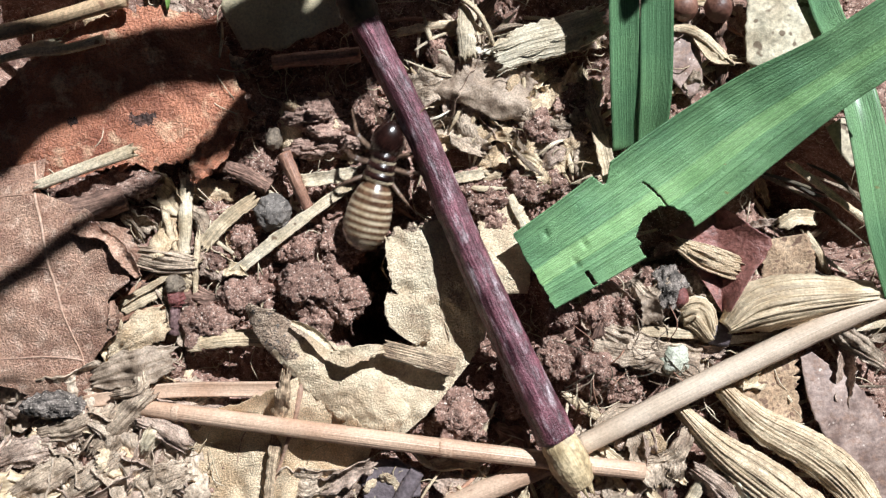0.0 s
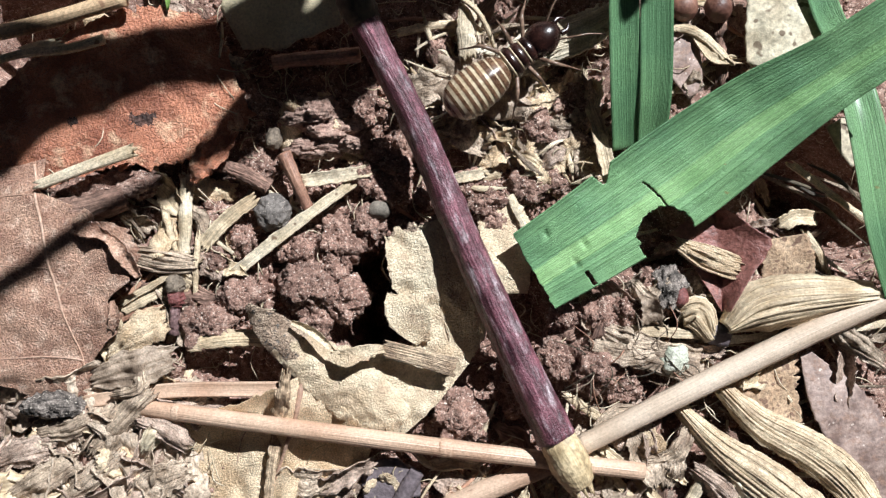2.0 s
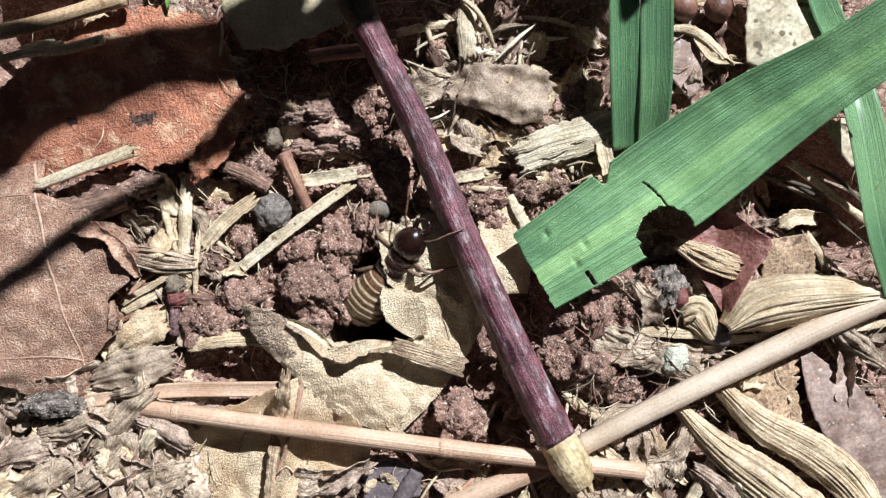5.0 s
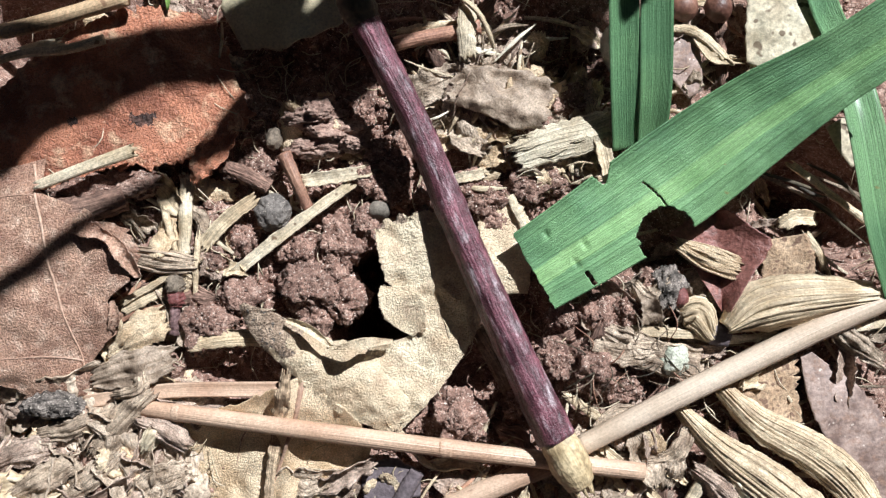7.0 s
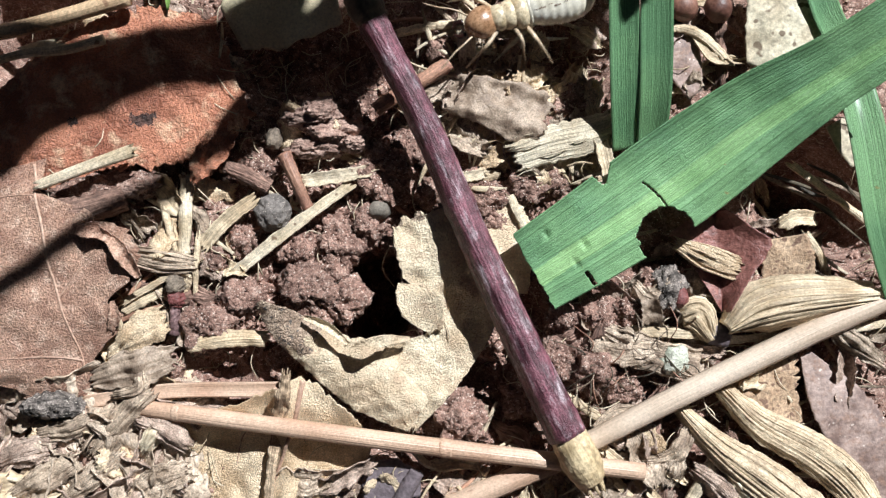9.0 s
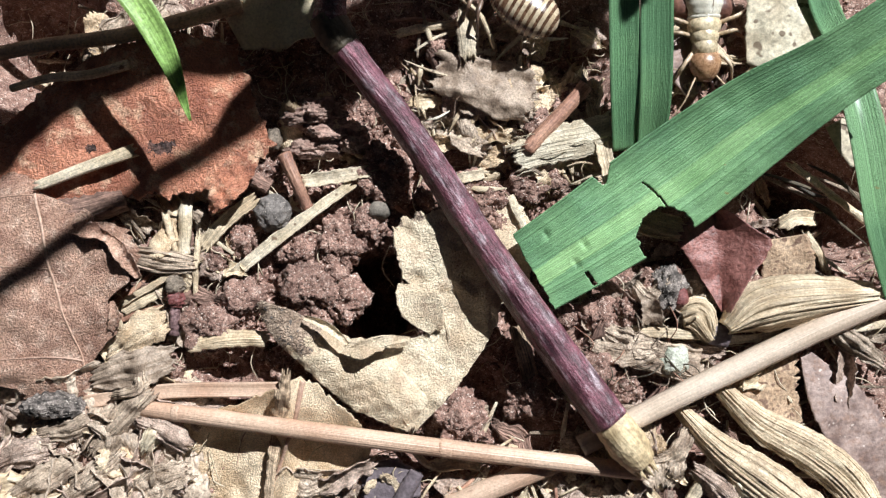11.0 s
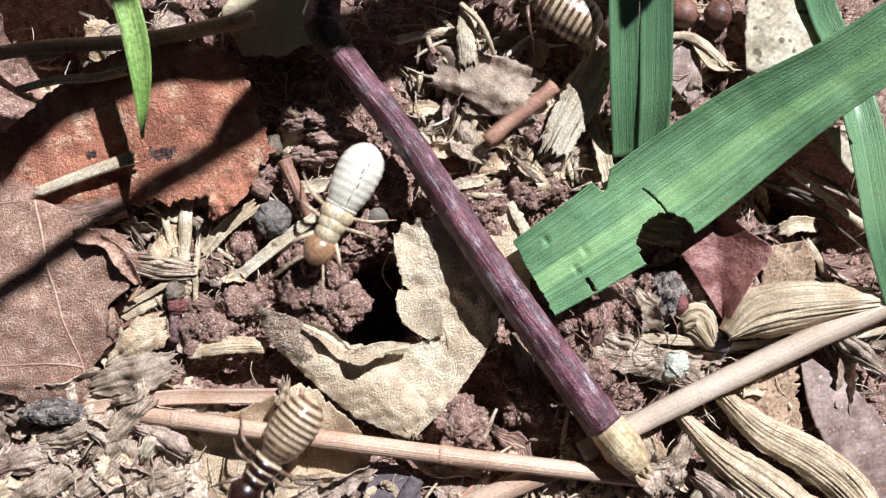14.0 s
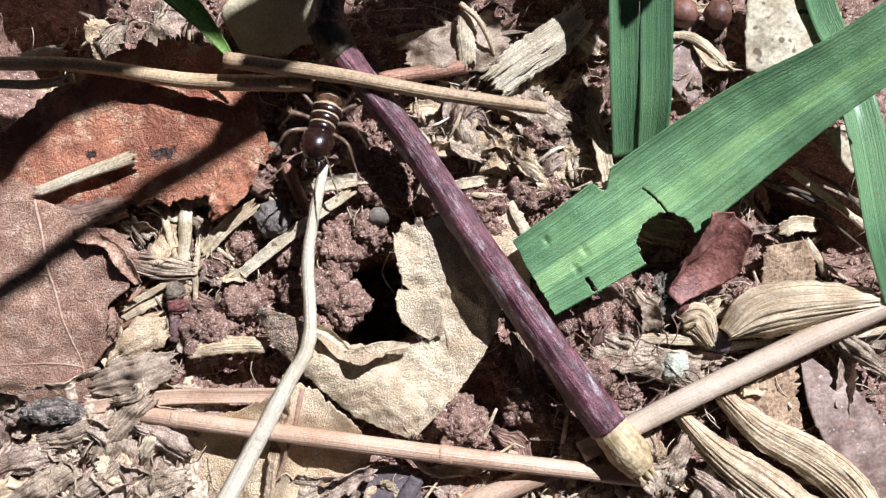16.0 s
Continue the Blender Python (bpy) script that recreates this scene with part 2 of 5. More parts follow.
def spline(points, n):
    """n smooth points through the given ones (tuples of any length)."""
    pts = [np.array(p, dtype=float) for p in points]
    if len(pts) == 2:
        return [pts[0] + (pts[1] - pts[0]) * i / (n - 1) for i in range(n)]
    pts = [2 * pts[0] - pts[1]] + pts + [2 * pts[-1] - pts[-2]]
    out, seg = [], len(pts) - 3
    for i in range(n):
        t = i / (n - 1) * seg
        k = min(int(t), seg - 1)
        t -= k
        a, b, c, d = pts[k:k + 4]
        out.append(0.5 * (2 * b + (c - a) * t + (2 * a - 5 * b + 4 * c - d) * t * t + (3 * b - a - 3 * c + d) * t ** 3))
    return out


def profile(values, n):
    return [float(v[0]) for v in spline([(v,) for v in values], n)]


def sheet(mid, left, right, nu=40, nv=12, thick=0.12, curl=0.0, cup=0.0, wave=0.0, wave_scale=0.3, jag=0.0, jag_scale=1.2,
          fray=0.0, seed=0.0, hole=None, droop=None, skew=0.0):
    """A thin blade or leaf round a midline: left and right are half widths along it; curl raises the edges by the square of the
    distance, cup twists them, wave and jag roughen surface and outline, fray makes the ends ragged. Gives points, faces, uvs."""
    m = spline(mid, nu)
    wl, wr = profile(left, nu), profile(right, nu)
    top, uvs = [], []
    for i in range(nu):
        a, b = m[max(i - 1, 0)], m[min(i + 1, nu - 1)]
        d = b - a
        d2 = np.array((d[0], d[1]))
        d2 /= max(1e-6, np.linalg.norm(d2))
        nrm = np.array((-d2[1], d2[0]))
        u = i / (nu - 1)
        for j in range(nv):
            s = 2 * j / (nv - 1) - 1
            w = (wl[i] if s > 0 else wr[i])
            e = 1 + jag * abs(s) ** 2 * (nz(u * nu * 0.25 * jag_scale, s > 0, seed) + 0.6 * nz(u * nu * 0.7 * jag_scale, s > 0, seed + 9))
            x, y = m[i][:2] + nrm * s * w * e + d2 * skew * s * w
            end = 1.0 if i in (0, nu - 1) else 0.0
            if end and fray:
                k = fray * (nz(s * 4, seed, 3.3) + 0.7 * nz(s * 11, seed, 7.7))
                x, y = x + d2[0] * k, y + d2[1] * k
            z = m[i][2] + curl * s * s * w + cup * s * w
            z += wave * (nz(x * wave_scale, y * wave_scale, seed) + 0.45 * nz(x * wave_scale * 2.7, y * wave_scale * 2.7, seed + 4))
            if droop:
                z += droop(u, s)
            top.append((x, y, z))
            uvs.append((u, j / (nv - 1)))
    cells = []
    for i in range(nu - 1):
        for j in range(nv - 1):
            if hole and hole((i + 0.5) / (nu - 1), 2 * (j + 0.5) / (nv - 1) - 1):
                continue
            cells.append((i * nv + j, (i + 1) * nv + j, (i + 1) * nv + j + 1, i * nv + j + 1))
    N = len(top)
    verts = top + [(x, y, z - thick) for x, y, z in top]
    faces = list(cells)
    faces += [tuple(k + N for k in reversed(c)) for c in cells]
    edges = {}
    for c in cells:
        for a, b in zip(c, c[1:] + c[:1]):
            edges[(a, b)] = edges.get((a, b), 0) + 1
    for (a, b) in list(edges):
        if (b, a) not in edges:
            faces.append((b, a, a + N, b + N))
    return verts, faces, uvs + uvs, len(cells)


def tube(path, radii, sides=12, nu=24, ridge=0.0, ridges=7, rough=0.0, flat=1.0, seed=0.0, node=()):
    """A stalk round a path, ends closed. radii along it, ridge: depth of furrows, flat: height against width,
    node: (place 0..1, swelling) pairs."""
    m, r = spline(path, nu), profile(radii, nu)
    verts, uvs, faces = [], [], []
    for i in range(nu):
        a, b = Vector(m[max(i - 1, 0)]), Vector(m[min(i + 1, nu - 1)])
        d = (b - a).normalized()
        side = d.cross(Vector((0, 0, 1)))
        side = side.normalized() if side.length > 1e-3 else Vector((1, 0, 0))
        up = side.cross(d)
        u = i / (nu - 1)
        sw = 1 + sum(k * math.exp(-((u - p) / 0.018) ** 2) for p, k in node)
        for j in range(sides):
            t = 2 * math.pi * j / sides
            q = r[i] * sw * (1 + ridge * math.cos(ridges * t) + rough * nz(u * nu * 0.5, math.cos(t) * 1.5 + seed, math.sin(t) * 1.5))
            verts.append(Vector(m[i]) + side * math.cos(t) * q + up * math.sin(t) * q * flat)
            uvs.append((u, abs(2 * j / sides - 1)))
    for i in range(nu - 1):
        for j in range(sides):
            k = (j + 1) % sides
            faces.append((i * sides + j, i * sides + k, (i + 1) * sides + k, (i + 1) * sides + j))
    faces.append(tuple(range(sides))[::-1])
    faces.append(tuple((nu - 1) * sides + j for j in range(sides)))
    return verts, [tuple(reversed(q)) for q in faces], uvs


_ICO = {}


def ico(level):
    if level not in _ICO:
        bm = bmesh.new()
        bmesh.ops.create_icosphere(bm, subdivisions=level, radius=1)
        _ICO[level] = ([v.co.copy() for v in bm.verts], [tuple(v.index for v in q.verts) for q in bm.faces])
        bm.free()
    return _ICO[level]


def lump(centre, size, level=3, amp=0.3, freq=1.2, seed=0.0, crumbs=0.0, flatten=0.0):
    """A clod or stone: an uneven rounded lump; crumbs adds small beads on its skin."""
    pts, faces = ico(level)
    c, out = Vector(centre), []
    for p in pts:
        k = 1 + amp * noise.noise(p * freq + Vector((seed, 0, 0))) + amp * 0.5 * noise.noise(p * freq * 2.6 + Vector((0, seed, 0)))
        if crumbs:
            d = noise.voronoi(p * 3.1 + Vector((seed, seed, 0)))[0][0]
            k += crumbs * 0.5 * (0.45 - d)
            k += crumbs * 0.16 * noise.noise(p * 8 + Vector((seed, 0, seed))) + crumbs * 0.12 * noise.noise(p * 17 + Vector((0, seed, seed)))
        q = Vector((p.x * size[0], p.y * size[1], p.z * size[2])) * k
        if q.z < -flatten * size[2] and flatten:
            q.z = -flatten * size[2]
        out.append(c + q)
    return out, faces


def empty(name, origin, label, category, group="", kind=""):
    ob = new(name)
    ob.empty_display_size = 0.001
    ob.location = Vector(origin) * MM
    return tagged(ob, label, category, group, kind)


# ---- ground with the nest hole ----
HOLE = (-5.29, -4.51)
DIPS = (((28.9, 4.9), 5.4, 13.0), ((31.73, 2.4), 4.4, 10.0), ((10.03, 14.58), 4.6, 3.6), ((-13.19, 13.93), 3.8, 2.4), ((-7.99, 14.37), 3.2, 2.4), ((2.86, -10.81), 3.2, 3.0), ((-32.29, -14.28), 3.2, 2.2),
        ((-19.27, 6.12), 3.4, 2.4), ((6.77, -5.16), 2.8, 2.4), ((26.3, 3.52), 2.6, 2.2), ((28.47, -10.81), 2.2, 2.2), ((-16.67, -9.07), 2.8, 1.8), ((19.36, -15.15), 2.2, 1.8), ((6.34, 18.27), 3.5, 2.6), ((-1.91, 13.93), 2.6, 2.0), ((17.19, -1.26), 2.0, 1.8), ((-33.2, 16.8), 8.5, 13.0))


def ground_z(x, y):
    z = 0.7 * nz(x * 0.09, y * 0.09, 2.0) + 0.45 * nz(x * 0.3, y * 0.3, 5.0) - 0.6
    d = math.hypot((x - HOLE[0]) / 0.86, (y - HOLE[1]) / 1.3) + 0.5 * nz(x, y, 6)
    if d < 3.9:
        k = min(1.0, max(0.0, (3.9 - d) / 1.5))
        z -= 17.0 * k * k * (3 - 2 * k)
    for (px, py), r, depth in DIPS:
        d = math.hypot(x - px, y - py) / r
        if d < 1:
            z -= depth * (1 - d * d) ** 2
    return z


def axis(half, stepsize):
    core = list(np.arange(-half, half + 1e-6, stepsize))
    out, w = [], stepsize
    p = half
    while p < 30000:
        w *= 1.45
        p += w
        out.append(p)
    return [-q for q in reversed(out)] + core + out


def ground():
    xs, ys = axis(46, 0.3), axis(30, 0.3)
    verts, faces = [], []
    for y in ys:
        for x in xs:
            z = ground_z(x, y) if abs(x) < 3000 and abs(y) < 3000 else -0.6
            if abs(x) < 47 and abs(y) < 31:
                d = noise.voronoi((x * 0.9, y * 0.9, 0))[0][0]
                z += 0.45 * (0.5 - d) + 0.16 * nz(x * 2.4, y * 2.4, 1)
            verts.append((x, y, z))
    w = len(xs)
    for j in range(len(ys) - 1):
        for i in range(w - 1):
            faces.append((j * w + i, j * w + i + 1, (j + 1) * w + i + 1, (j + 1) * w + i))
    tagged(ob_from("ground", verts, faces, SOIL), "reddish brown crumbly soil with a dark nest hole", "ground", kind="structure")


def soil_crumbs():
    rng = random.Random(4)
    verts, faces = [], []
    pts, fc = ico(2)
    # bare patches: centre, half width, half height, crumbs
    patches = (((-7.99, 0.91), 8, 6, 2600), ((5.03, 4.38), 6, 2.6, 700), ((11.54, -7.77), 6, 4, 900), ((-16.67, -4.3), 5, 3.5, 700),
               ((0.69, -13.41), 4, 2, 300), ((-9.72, 9.16), 7, 4, 600), ((6.77, 9.59), 7, 4, 600), ((0, 0), 44, 27, 5200))
    n = 0
    for centre, hw, hh, count in patches:
        for _ in range(count):
            if hw > 40:
                x, y = rng.uniform(-hw, hw), rng.uniform(-hh, hh)
            else:
                x, y = centre[0] + rng.gauss(0, hw * 0.5), centre[1] + rng.gauss(0, hh * 0.5)
            r = 0.07 + 0.4 * rng.random() ** 3.2
            if math.hypot(x - HOLE[0], (y - HOLE[1]) / 1.3) < 3.4:
                continue
            z = ground_z(x, y) + 0.1 + (abs(rng.gauss(0, 0.55)) if hw < 40 else 0.0) * max(0.0, 1 - math.hypot((x - centre[0]) / hw, (y - centre[1]) / hh))
            n += 1
            k = len(verts)
            for p in pts:
                q = p * r * (1 + 0.6 * noise.noise(p * 1.5 + Vector((n * 3.1, 0, 0))) + 0.4 * noise.noise(p * 3.3 + Vector((0, n * 2.3, 0))))
                verts.append((x + q.x, y + q.y, z + q.z * 0.85))
            faces += [tuple(i + k for i in q) for q in fc]
    tagged(ob_from("soil_crumbs", verts, faces, SOIL, smooth=False), "loose reddish brown soil crumbs on the ground", "soil", kind="stuff")


ground()
soil_crumbs()


# ---- one function for each kind of thing ----
def on_sheet(v, nu, nv, path, n=24):
    """Points on a sheet's upper side along a path of (u, s)."""
    pts = []
    for u, s in spline(path, n):
        i, j = min(nu - 1, max(0, u * (nu - 1))), min(nv - 1, max(0, (s + 1) / 2 * (nv - 1)))
        a, c = int(min(i, nu - 2)), int(min(j, nv - 2))
        p = [Vector(v[(a + x) * nv + c + y]) for x in (0, 1) for y in (0, 1)]
        pts.append(tuple(p[0].lerp(p[2], i - a).lerp(p[1].lerp(p[3], i - a), j - c)))
    return pts


def leaf_thing(name, mat, label, mid, left, right, category="leaf", group="", vein=None, **kw):
    kw_patches = kw.pop("patches", ())
    v, f, uv, _ = sheet(mid, left, right, **kw)
    o = mid[len(mid) // 2]
    patches = kw_patches
    if not vein and not patches:
        return tagged(ob_from(name, v, f, mat, o, uvs=uv), label, category, group)
    root = empty(name, o, label, category, group)
    for pu, ps, ru, rs in patches:
        def inside(q):
            u, s = sum(uv[i][0] for i in q) / len(q), sum(uv[i][1] for i in q) / len(q) * 2 - 1
            return math.hypot((u - pu) / ru, (s - ps) / rs) + 0.9 * nz(u * 60, s * 12, 2) + 0.5 * nz(u * 160, s * 36, 5) < 1
        dark = [q for q in f if inside(q)]
        gone = set(dark)
        f = [q for q in f if q not in gone]
        used = sorted({i for q in dark for i in q})
        at = {i: k for k, i in enumerate(used)}
        ob_from("scorched_patch", [v[i] for i in used], [tuple(at[i] for i in q) for q in dark], SCORCH, o, root, uvs=[uv[i] for i in used], label="black scorched patch")
    ob_from("lamina", v, f, mat, o, root, uvs=uv)
    nu, nv = kw["nu"], kw["nv"]
    for k, (r, path) in enumerate(vein or ()):
        pts = on_sheet(v, nu, nv, path)
        q, g, w = tube(pts, [r, r * 0.8, r * 0.4], sides=7, nu=60, rough=0.2)
        ob_from("midrib" if k == 0 else "side_vein", q, g, VEIN, o, root, uvs=w)
    return root


def stalk_thing(name, mat, label, path, radii, category="straw", group="", **kw):
    joints = kw.pop("joints", ())
    v, f, uv = tube(path, radii, **kw)
    o = [sum(p[i] for p in path) / len(path) for i in range(3)]
    if joints:
        root = empty(name, o, label, category, group)
        ob_from("stalk", v, f, mat, o, root, uvs=uv)
        line, rad = spline(path, 101), profile(radii, 101)
        for u in joints:
            k = int(u * 100)
            v, f, uv = tube([line[k - 1], line[k], line[k + 1]], [rad[k] * 1.0, rad[k] * 1.07, rad[k] * 1.0], sides=14, nu=7, rough=0.08)
            ob_from("joint", v, f, mat, o, root, uvs=uv)
        return root
    return tagged(ob_from(name, v, f, mat, o, uvs=uv), label, category, group)


def crag(centre, size, level, seed):
    """A clod of soil: one lump with cracks and crumbs of several sizes on its skin."""
    pts, faces = ico(level)
    c, o, out = Vector(centre), Vector((seed * 7.3, seed * 1.9, 0)), []
    for p in pts:
        q = p * 1.2 + o
        k = 1 + 0.42 * noise.noise(q) + 0.3 * noise.noise(q * 2.3)
        k += 0.26 * (0.3 - abs(noise.noise(q * 3.7))) + 0.16 * (0.3 - abs(noise.noise(q * 7.5))) + 0.12 * noise.noise(q * 14) + 0.08 * noise.noise(q * 27)
        out.append(c + Vector((p.x * size[0], p.y * size[1], p.z * size[2])) * k)
    return out, faces


def crumb_clod(centre, size, seed):
    v, f = crag(centre, size, 5 if size[0] > 1.15 else 4, seed)
    return tagged(ob_from("soil_clod", v, f, SOIL, centre), "crumbly reddish brown soil clod on the ground", "clod", "soil clods")


def grains_on(c, r, h, seed, store):
    """Adds small grains over the upper side of a clod to the store of points and faces."""
    rng = random.Random(seed)
    pts, fc = ico(1)
    for n in range(int(60 * r)):
        a, e = rng.uniform(0, 6.28), rng.uniform(0.15, 1.5)
        u = Vector((math.cos(a) * math.cos(e), math.sin(a) * math.cos(e), math.sin(e)))
        q = u * 1.2 + Vector((seed * 7.3, seed * 1.9, 0))
        k = 1 + 0.42 * noise.noise(q) + 0.3 * noise.noise(q * 2.3)
        p = Vector(c) + Vector((u.x * r, u.y * r, u.z * h)) * k
        g = 0.06 + 0.2 * rng.random() ** 2.5
        base = len(store[0])
        store[0].extend(p + Vector((v.x, v.y, v.z * 0.8)) * g * (1 + 0.7 * noise.noise(v * 1.6 + Vector((n * 2.7, seed, 0)))) for v in pts)
        store[1].extend(tuple(i + base for i in f) for f in fc)


def clod(centre, size, label="crumbly reddish brown soil clod on the ground", name="soil_clod", mat=None, category="clod", group="soil clods", **kw):
    kw.setdefault("crumbs", 0.5)
    v, f = lump(centre, size, **kw)
    return tagged(ob_from(name, v, f, mat or SOIL, centre), label, category, group)


# ---- dry leaves ----
tan_leaf = leaf_thing("tan_leaf", LEAF_TAN, "large tan dry leaf with raised veins lying on soil",
           [(-30.73, 6.62, 1.6), (-30.01, 4.03, 2.4), (-29.05, -0.37, 3.2), (-27.97, -4.54, 3), (-26.85, -8.38, 2.2), (-26.64, -11.06, 1.2)],
           [0.87, 0.43, 0.35, 3.69, 6.34, 6.51, 3.73, 3.65, 0.78, 0.35, 0.13], [6.51, 14.32, 18.23, 14.32, 8.25, 4.77],
           nu=90, nv=50, curl=0.04, wave=0.7, wave_scale=0.24, jag=0.2, jag_scale=0.9, seed=3,
           vein=((0.13, ((0.02, 0), (0.5, 0), (0.9, 0))), (0.09, ((0.8, 0), (0.74, -0.25), (0.68, -0.6))), (0.06, ((0.45, 0), (0.38, -0.3), (0.3, -0.7))), (0.06, ((0.55, 0), (0.46, 0.35), (0.4, 0.8))), (0.06, ((0.2, 0), (0.15, -0.3), (0.1, -0.6)))))
for path, w in (((((-27.14, 1.61, 3.4)), (-25.39, 1.35, 4), (-24.1, 0.66, 3.6)), 15), (((-24.26, 0.95, 3.6), (-23.02, -0.57, 4.1), (-22.34, -2.11, 3.4)), 16), (((-24.61, -6.03, 2.6), (-24.1, -4.95, 3.1), (-24.37, -3.8, 2.8)), 10)):
    v_, f_, uv_, _ = sheet(list(path), [0.02 * w, 0.04 * w, 0.02 * w], [0.03 * w, 0.04 * w, 0.01 * w], nu=26, nv=12, thick=0.12, curl=0.7, wave=0.25, wave_scale=0.8, jag=0.3, seed=w * 1.3)
    ob_from("curled_edge", v_, f_, LEAF_TAN, (-28.05, -4.54, 3), tan_leaf, uvs=uv_)
red_leaf = leaf_thing("red_brown_leaf", LEAF_RED, "glossy reddish brown dry leaf with fine wrinkles",
           [(-38.7, 7.32, 1), (-33.42, 8.91, 1.3), (-26.91, 11.08, 1.6), (-21.18, 12.69, 1.6), (-16.35, 14.68, 1)],
           [1.3, 2.86, 5.29, 5.99, 3.3], [5.21, 5.12, 5.29, 6.34, 5.21],
           patches=((0.652, -0.4, 0.036, 0.085), (0.45, -0.22, 0.016, 0.05)),
           nu=260, nv=130, droop=lambda u, s: 0.12 * (0.4 - abs(nz(u * 52, s * 12 + 0.8 * nz(u * 9, s * 3, 5), 1))) + 0.05 * nz(u * 120, s * 30, 2), wave=0.5, wave_scale=0.25, curl=-0.06, jag=0.09, jag_scale=0.35, fray=0.5, seed=8)
v_, f_, uv_, _ = sheet([(-16.0, 9.0, 1.7), (-17.2, 7.4, 1.9), (-18.0, 6.2, 2.1), (-18.7, 5.0, 1.6)], [0.9, 1.2, 1.0, 0.25], [1.4, 1.1, 0.8, 0.25], nu=40, nv=26, thick=0.12, wave=0.5, wave_scale=0.9, jag=0.18, fray=0.4, seed=15,
                       droop=lambda u, s: 0.35 * (0.4 - abs(nz(s * 5, u * 1.5, 4))) + 0.3 * abs(s))
ob_from("crumpled_tip", v_, f_, LEAF_RED, (-26.91, 11.08, 1.6), red_leaf, uvs=uv_)
lobed_leaf = empty("lobed_leaf", (-2.3, -6.33, 1.5), "pale curled lobed dry leaf beside the nest hole", "leaf")


def lobe(mid, left, right, tip=0.0, name="lobe", **kw):
    """One lobe of the pale leaf; up to the share tip of its length it is speckled with mould."""
    v, f, uv, _ = sheet(mid, left, right, **kw)
    spoilt = [q for q in f if sum(uv[i][0] for i in q) / len(q) + 0.12 * nz(v[q[0]][0], v[q[0]][1], 3) < tip]
    gone = set(spoilt)
    for title, faces, mat in (("mouldy_tip", spoilt, LEAF_MOULD), (name, [q for q in f if q not in gone], LEAF_PALE)):
        if faces:
            used = sorted({i for q in faces for i in q})
            at = {i: k for k, i in enumerate(used)}
            ob_from(title, [v[i] for i in used], [tuple(at[i] for i in q) for q in faces], mat, (-2.3, -6.33, 1.5), lobed_leaf, uvs=[uv[i] for i in used])


lobe([(-1.58, 2.57, 3.5), (-0.59, 0.2, 3.0), (0.3, -2.1, 2.3), (0.7, -4.3, 1.6), (0.4, -6.5, 1.4), (-0.2, -8.6, 1.5), (-1.2, -11.0, 1.7), (-2.2, -13.6, 1.3)],
     [2.0, 3.6, 4.0, 3.6, 2.9, 2.1, 1.3, 0.2], [2.3, 2.9, 2.75, 1.15, 1.5, 4.2, 3.6, 0.3],
     nu=130, nv=64, wave=0.5, wave_scale=0.4, curl=0.1, jag=0.07, jag_scale=0.8, fray=0.5, seed=1, droop=lambda u, s: 1.8 * max(0, -s - 0.75) * (0.6 + nz(u * 9, 2, 1)) + 0.08 * (0.4 - abs(nz(u * 30, s * 14, 7))))
lobe([(-13.25, -3.75, 4.6), (-12.14, -5.33, 3.6), (-9.29, -7.92, 3.2), (-5.59, -10.38, 2.9), (-2.07, -12.8, 2.1)], [0.17, 1.3, 2.1, 3.3, 1.74], [0.26, 1.0, 1.3, 1.9, 1.13], tip=0.42,
     nu=90, nv=40, wave=0.6, wave_scale=0.5, curl=-0.4, jag=0.1, seed=5)
lobe([(-1.95, -2.55, 3.0), (-2.0, -3.4, 3.1), (-1.65, -4.6, 2.7), (-0.9, -6.3, 1.9)], [0.8, 1.5, 1.8, 1.0], [1.35, 1.45, 1.3, 0.12], name="torn_flap", nu=44, nv=20, curl=0.12, wave=0.2, jag=0.08, fray=0.25, seed=2)
lobe([(-7.1, -6.85, 3.9), (-6.08, -7.25, 4.2), (-4.36, -6.64, 3.9), (-2.42, -6.56, 2.9)], [0.13, 0.6, 0.42, 0.1], [0.17, 0.7, 0.45, 0.17], name="rolled_edge", nu=36, nv=14, curl=0.3, wave=0.25, wave_scale=0.7, jag=0.14, seed=12)
lobe([(-10.15, -4.97, 3.6), (-8.83, -5.38, 4.1), (-7.71, -6.09, 4.2), (-6.9, -6.9, 4.0)], [0.17, 0.35, 0.3, 0.17], [0.17, 0.3, 0.26, 0.13], name="rolled_edge", nu=26, nv=10, curl=0.9, wave=0.2, wave_scale=0.8, jag=0.2, seed=14)
leaf_thing("buff_leaf", LEAF_BUFF, "buff crumpled dry leaf under a straw stalk",
           [(-19.62, -15.52, 0.3), (-15.17, -14.53, 0.9), (-11.27, -14.9, 1.2), (-7.89, -15.39, 0.9), (-5.78, -16.14, 0.4)],
           [3.04, 3.04, 5.42, 3.47, 1.3], [5.64, 6.08, 6.94, 5.21, 2.6],
           nu=70, nv=50, wave=0.7, wave_scale=0.3, jag=0.12, seed=21, droop=lambda u, s: 1.9 * max(0, s) - 0.3 + 0.9 * math.exp(-((u - 0.47 + 0.06 * s) / 0.05) ** 2), vein=((0.24, ((0.52, 0.97), (0.49, 0.3), (0.41, -0.6))), (0.08, ((0.3, 0.5), (0.2, -0.3)))))
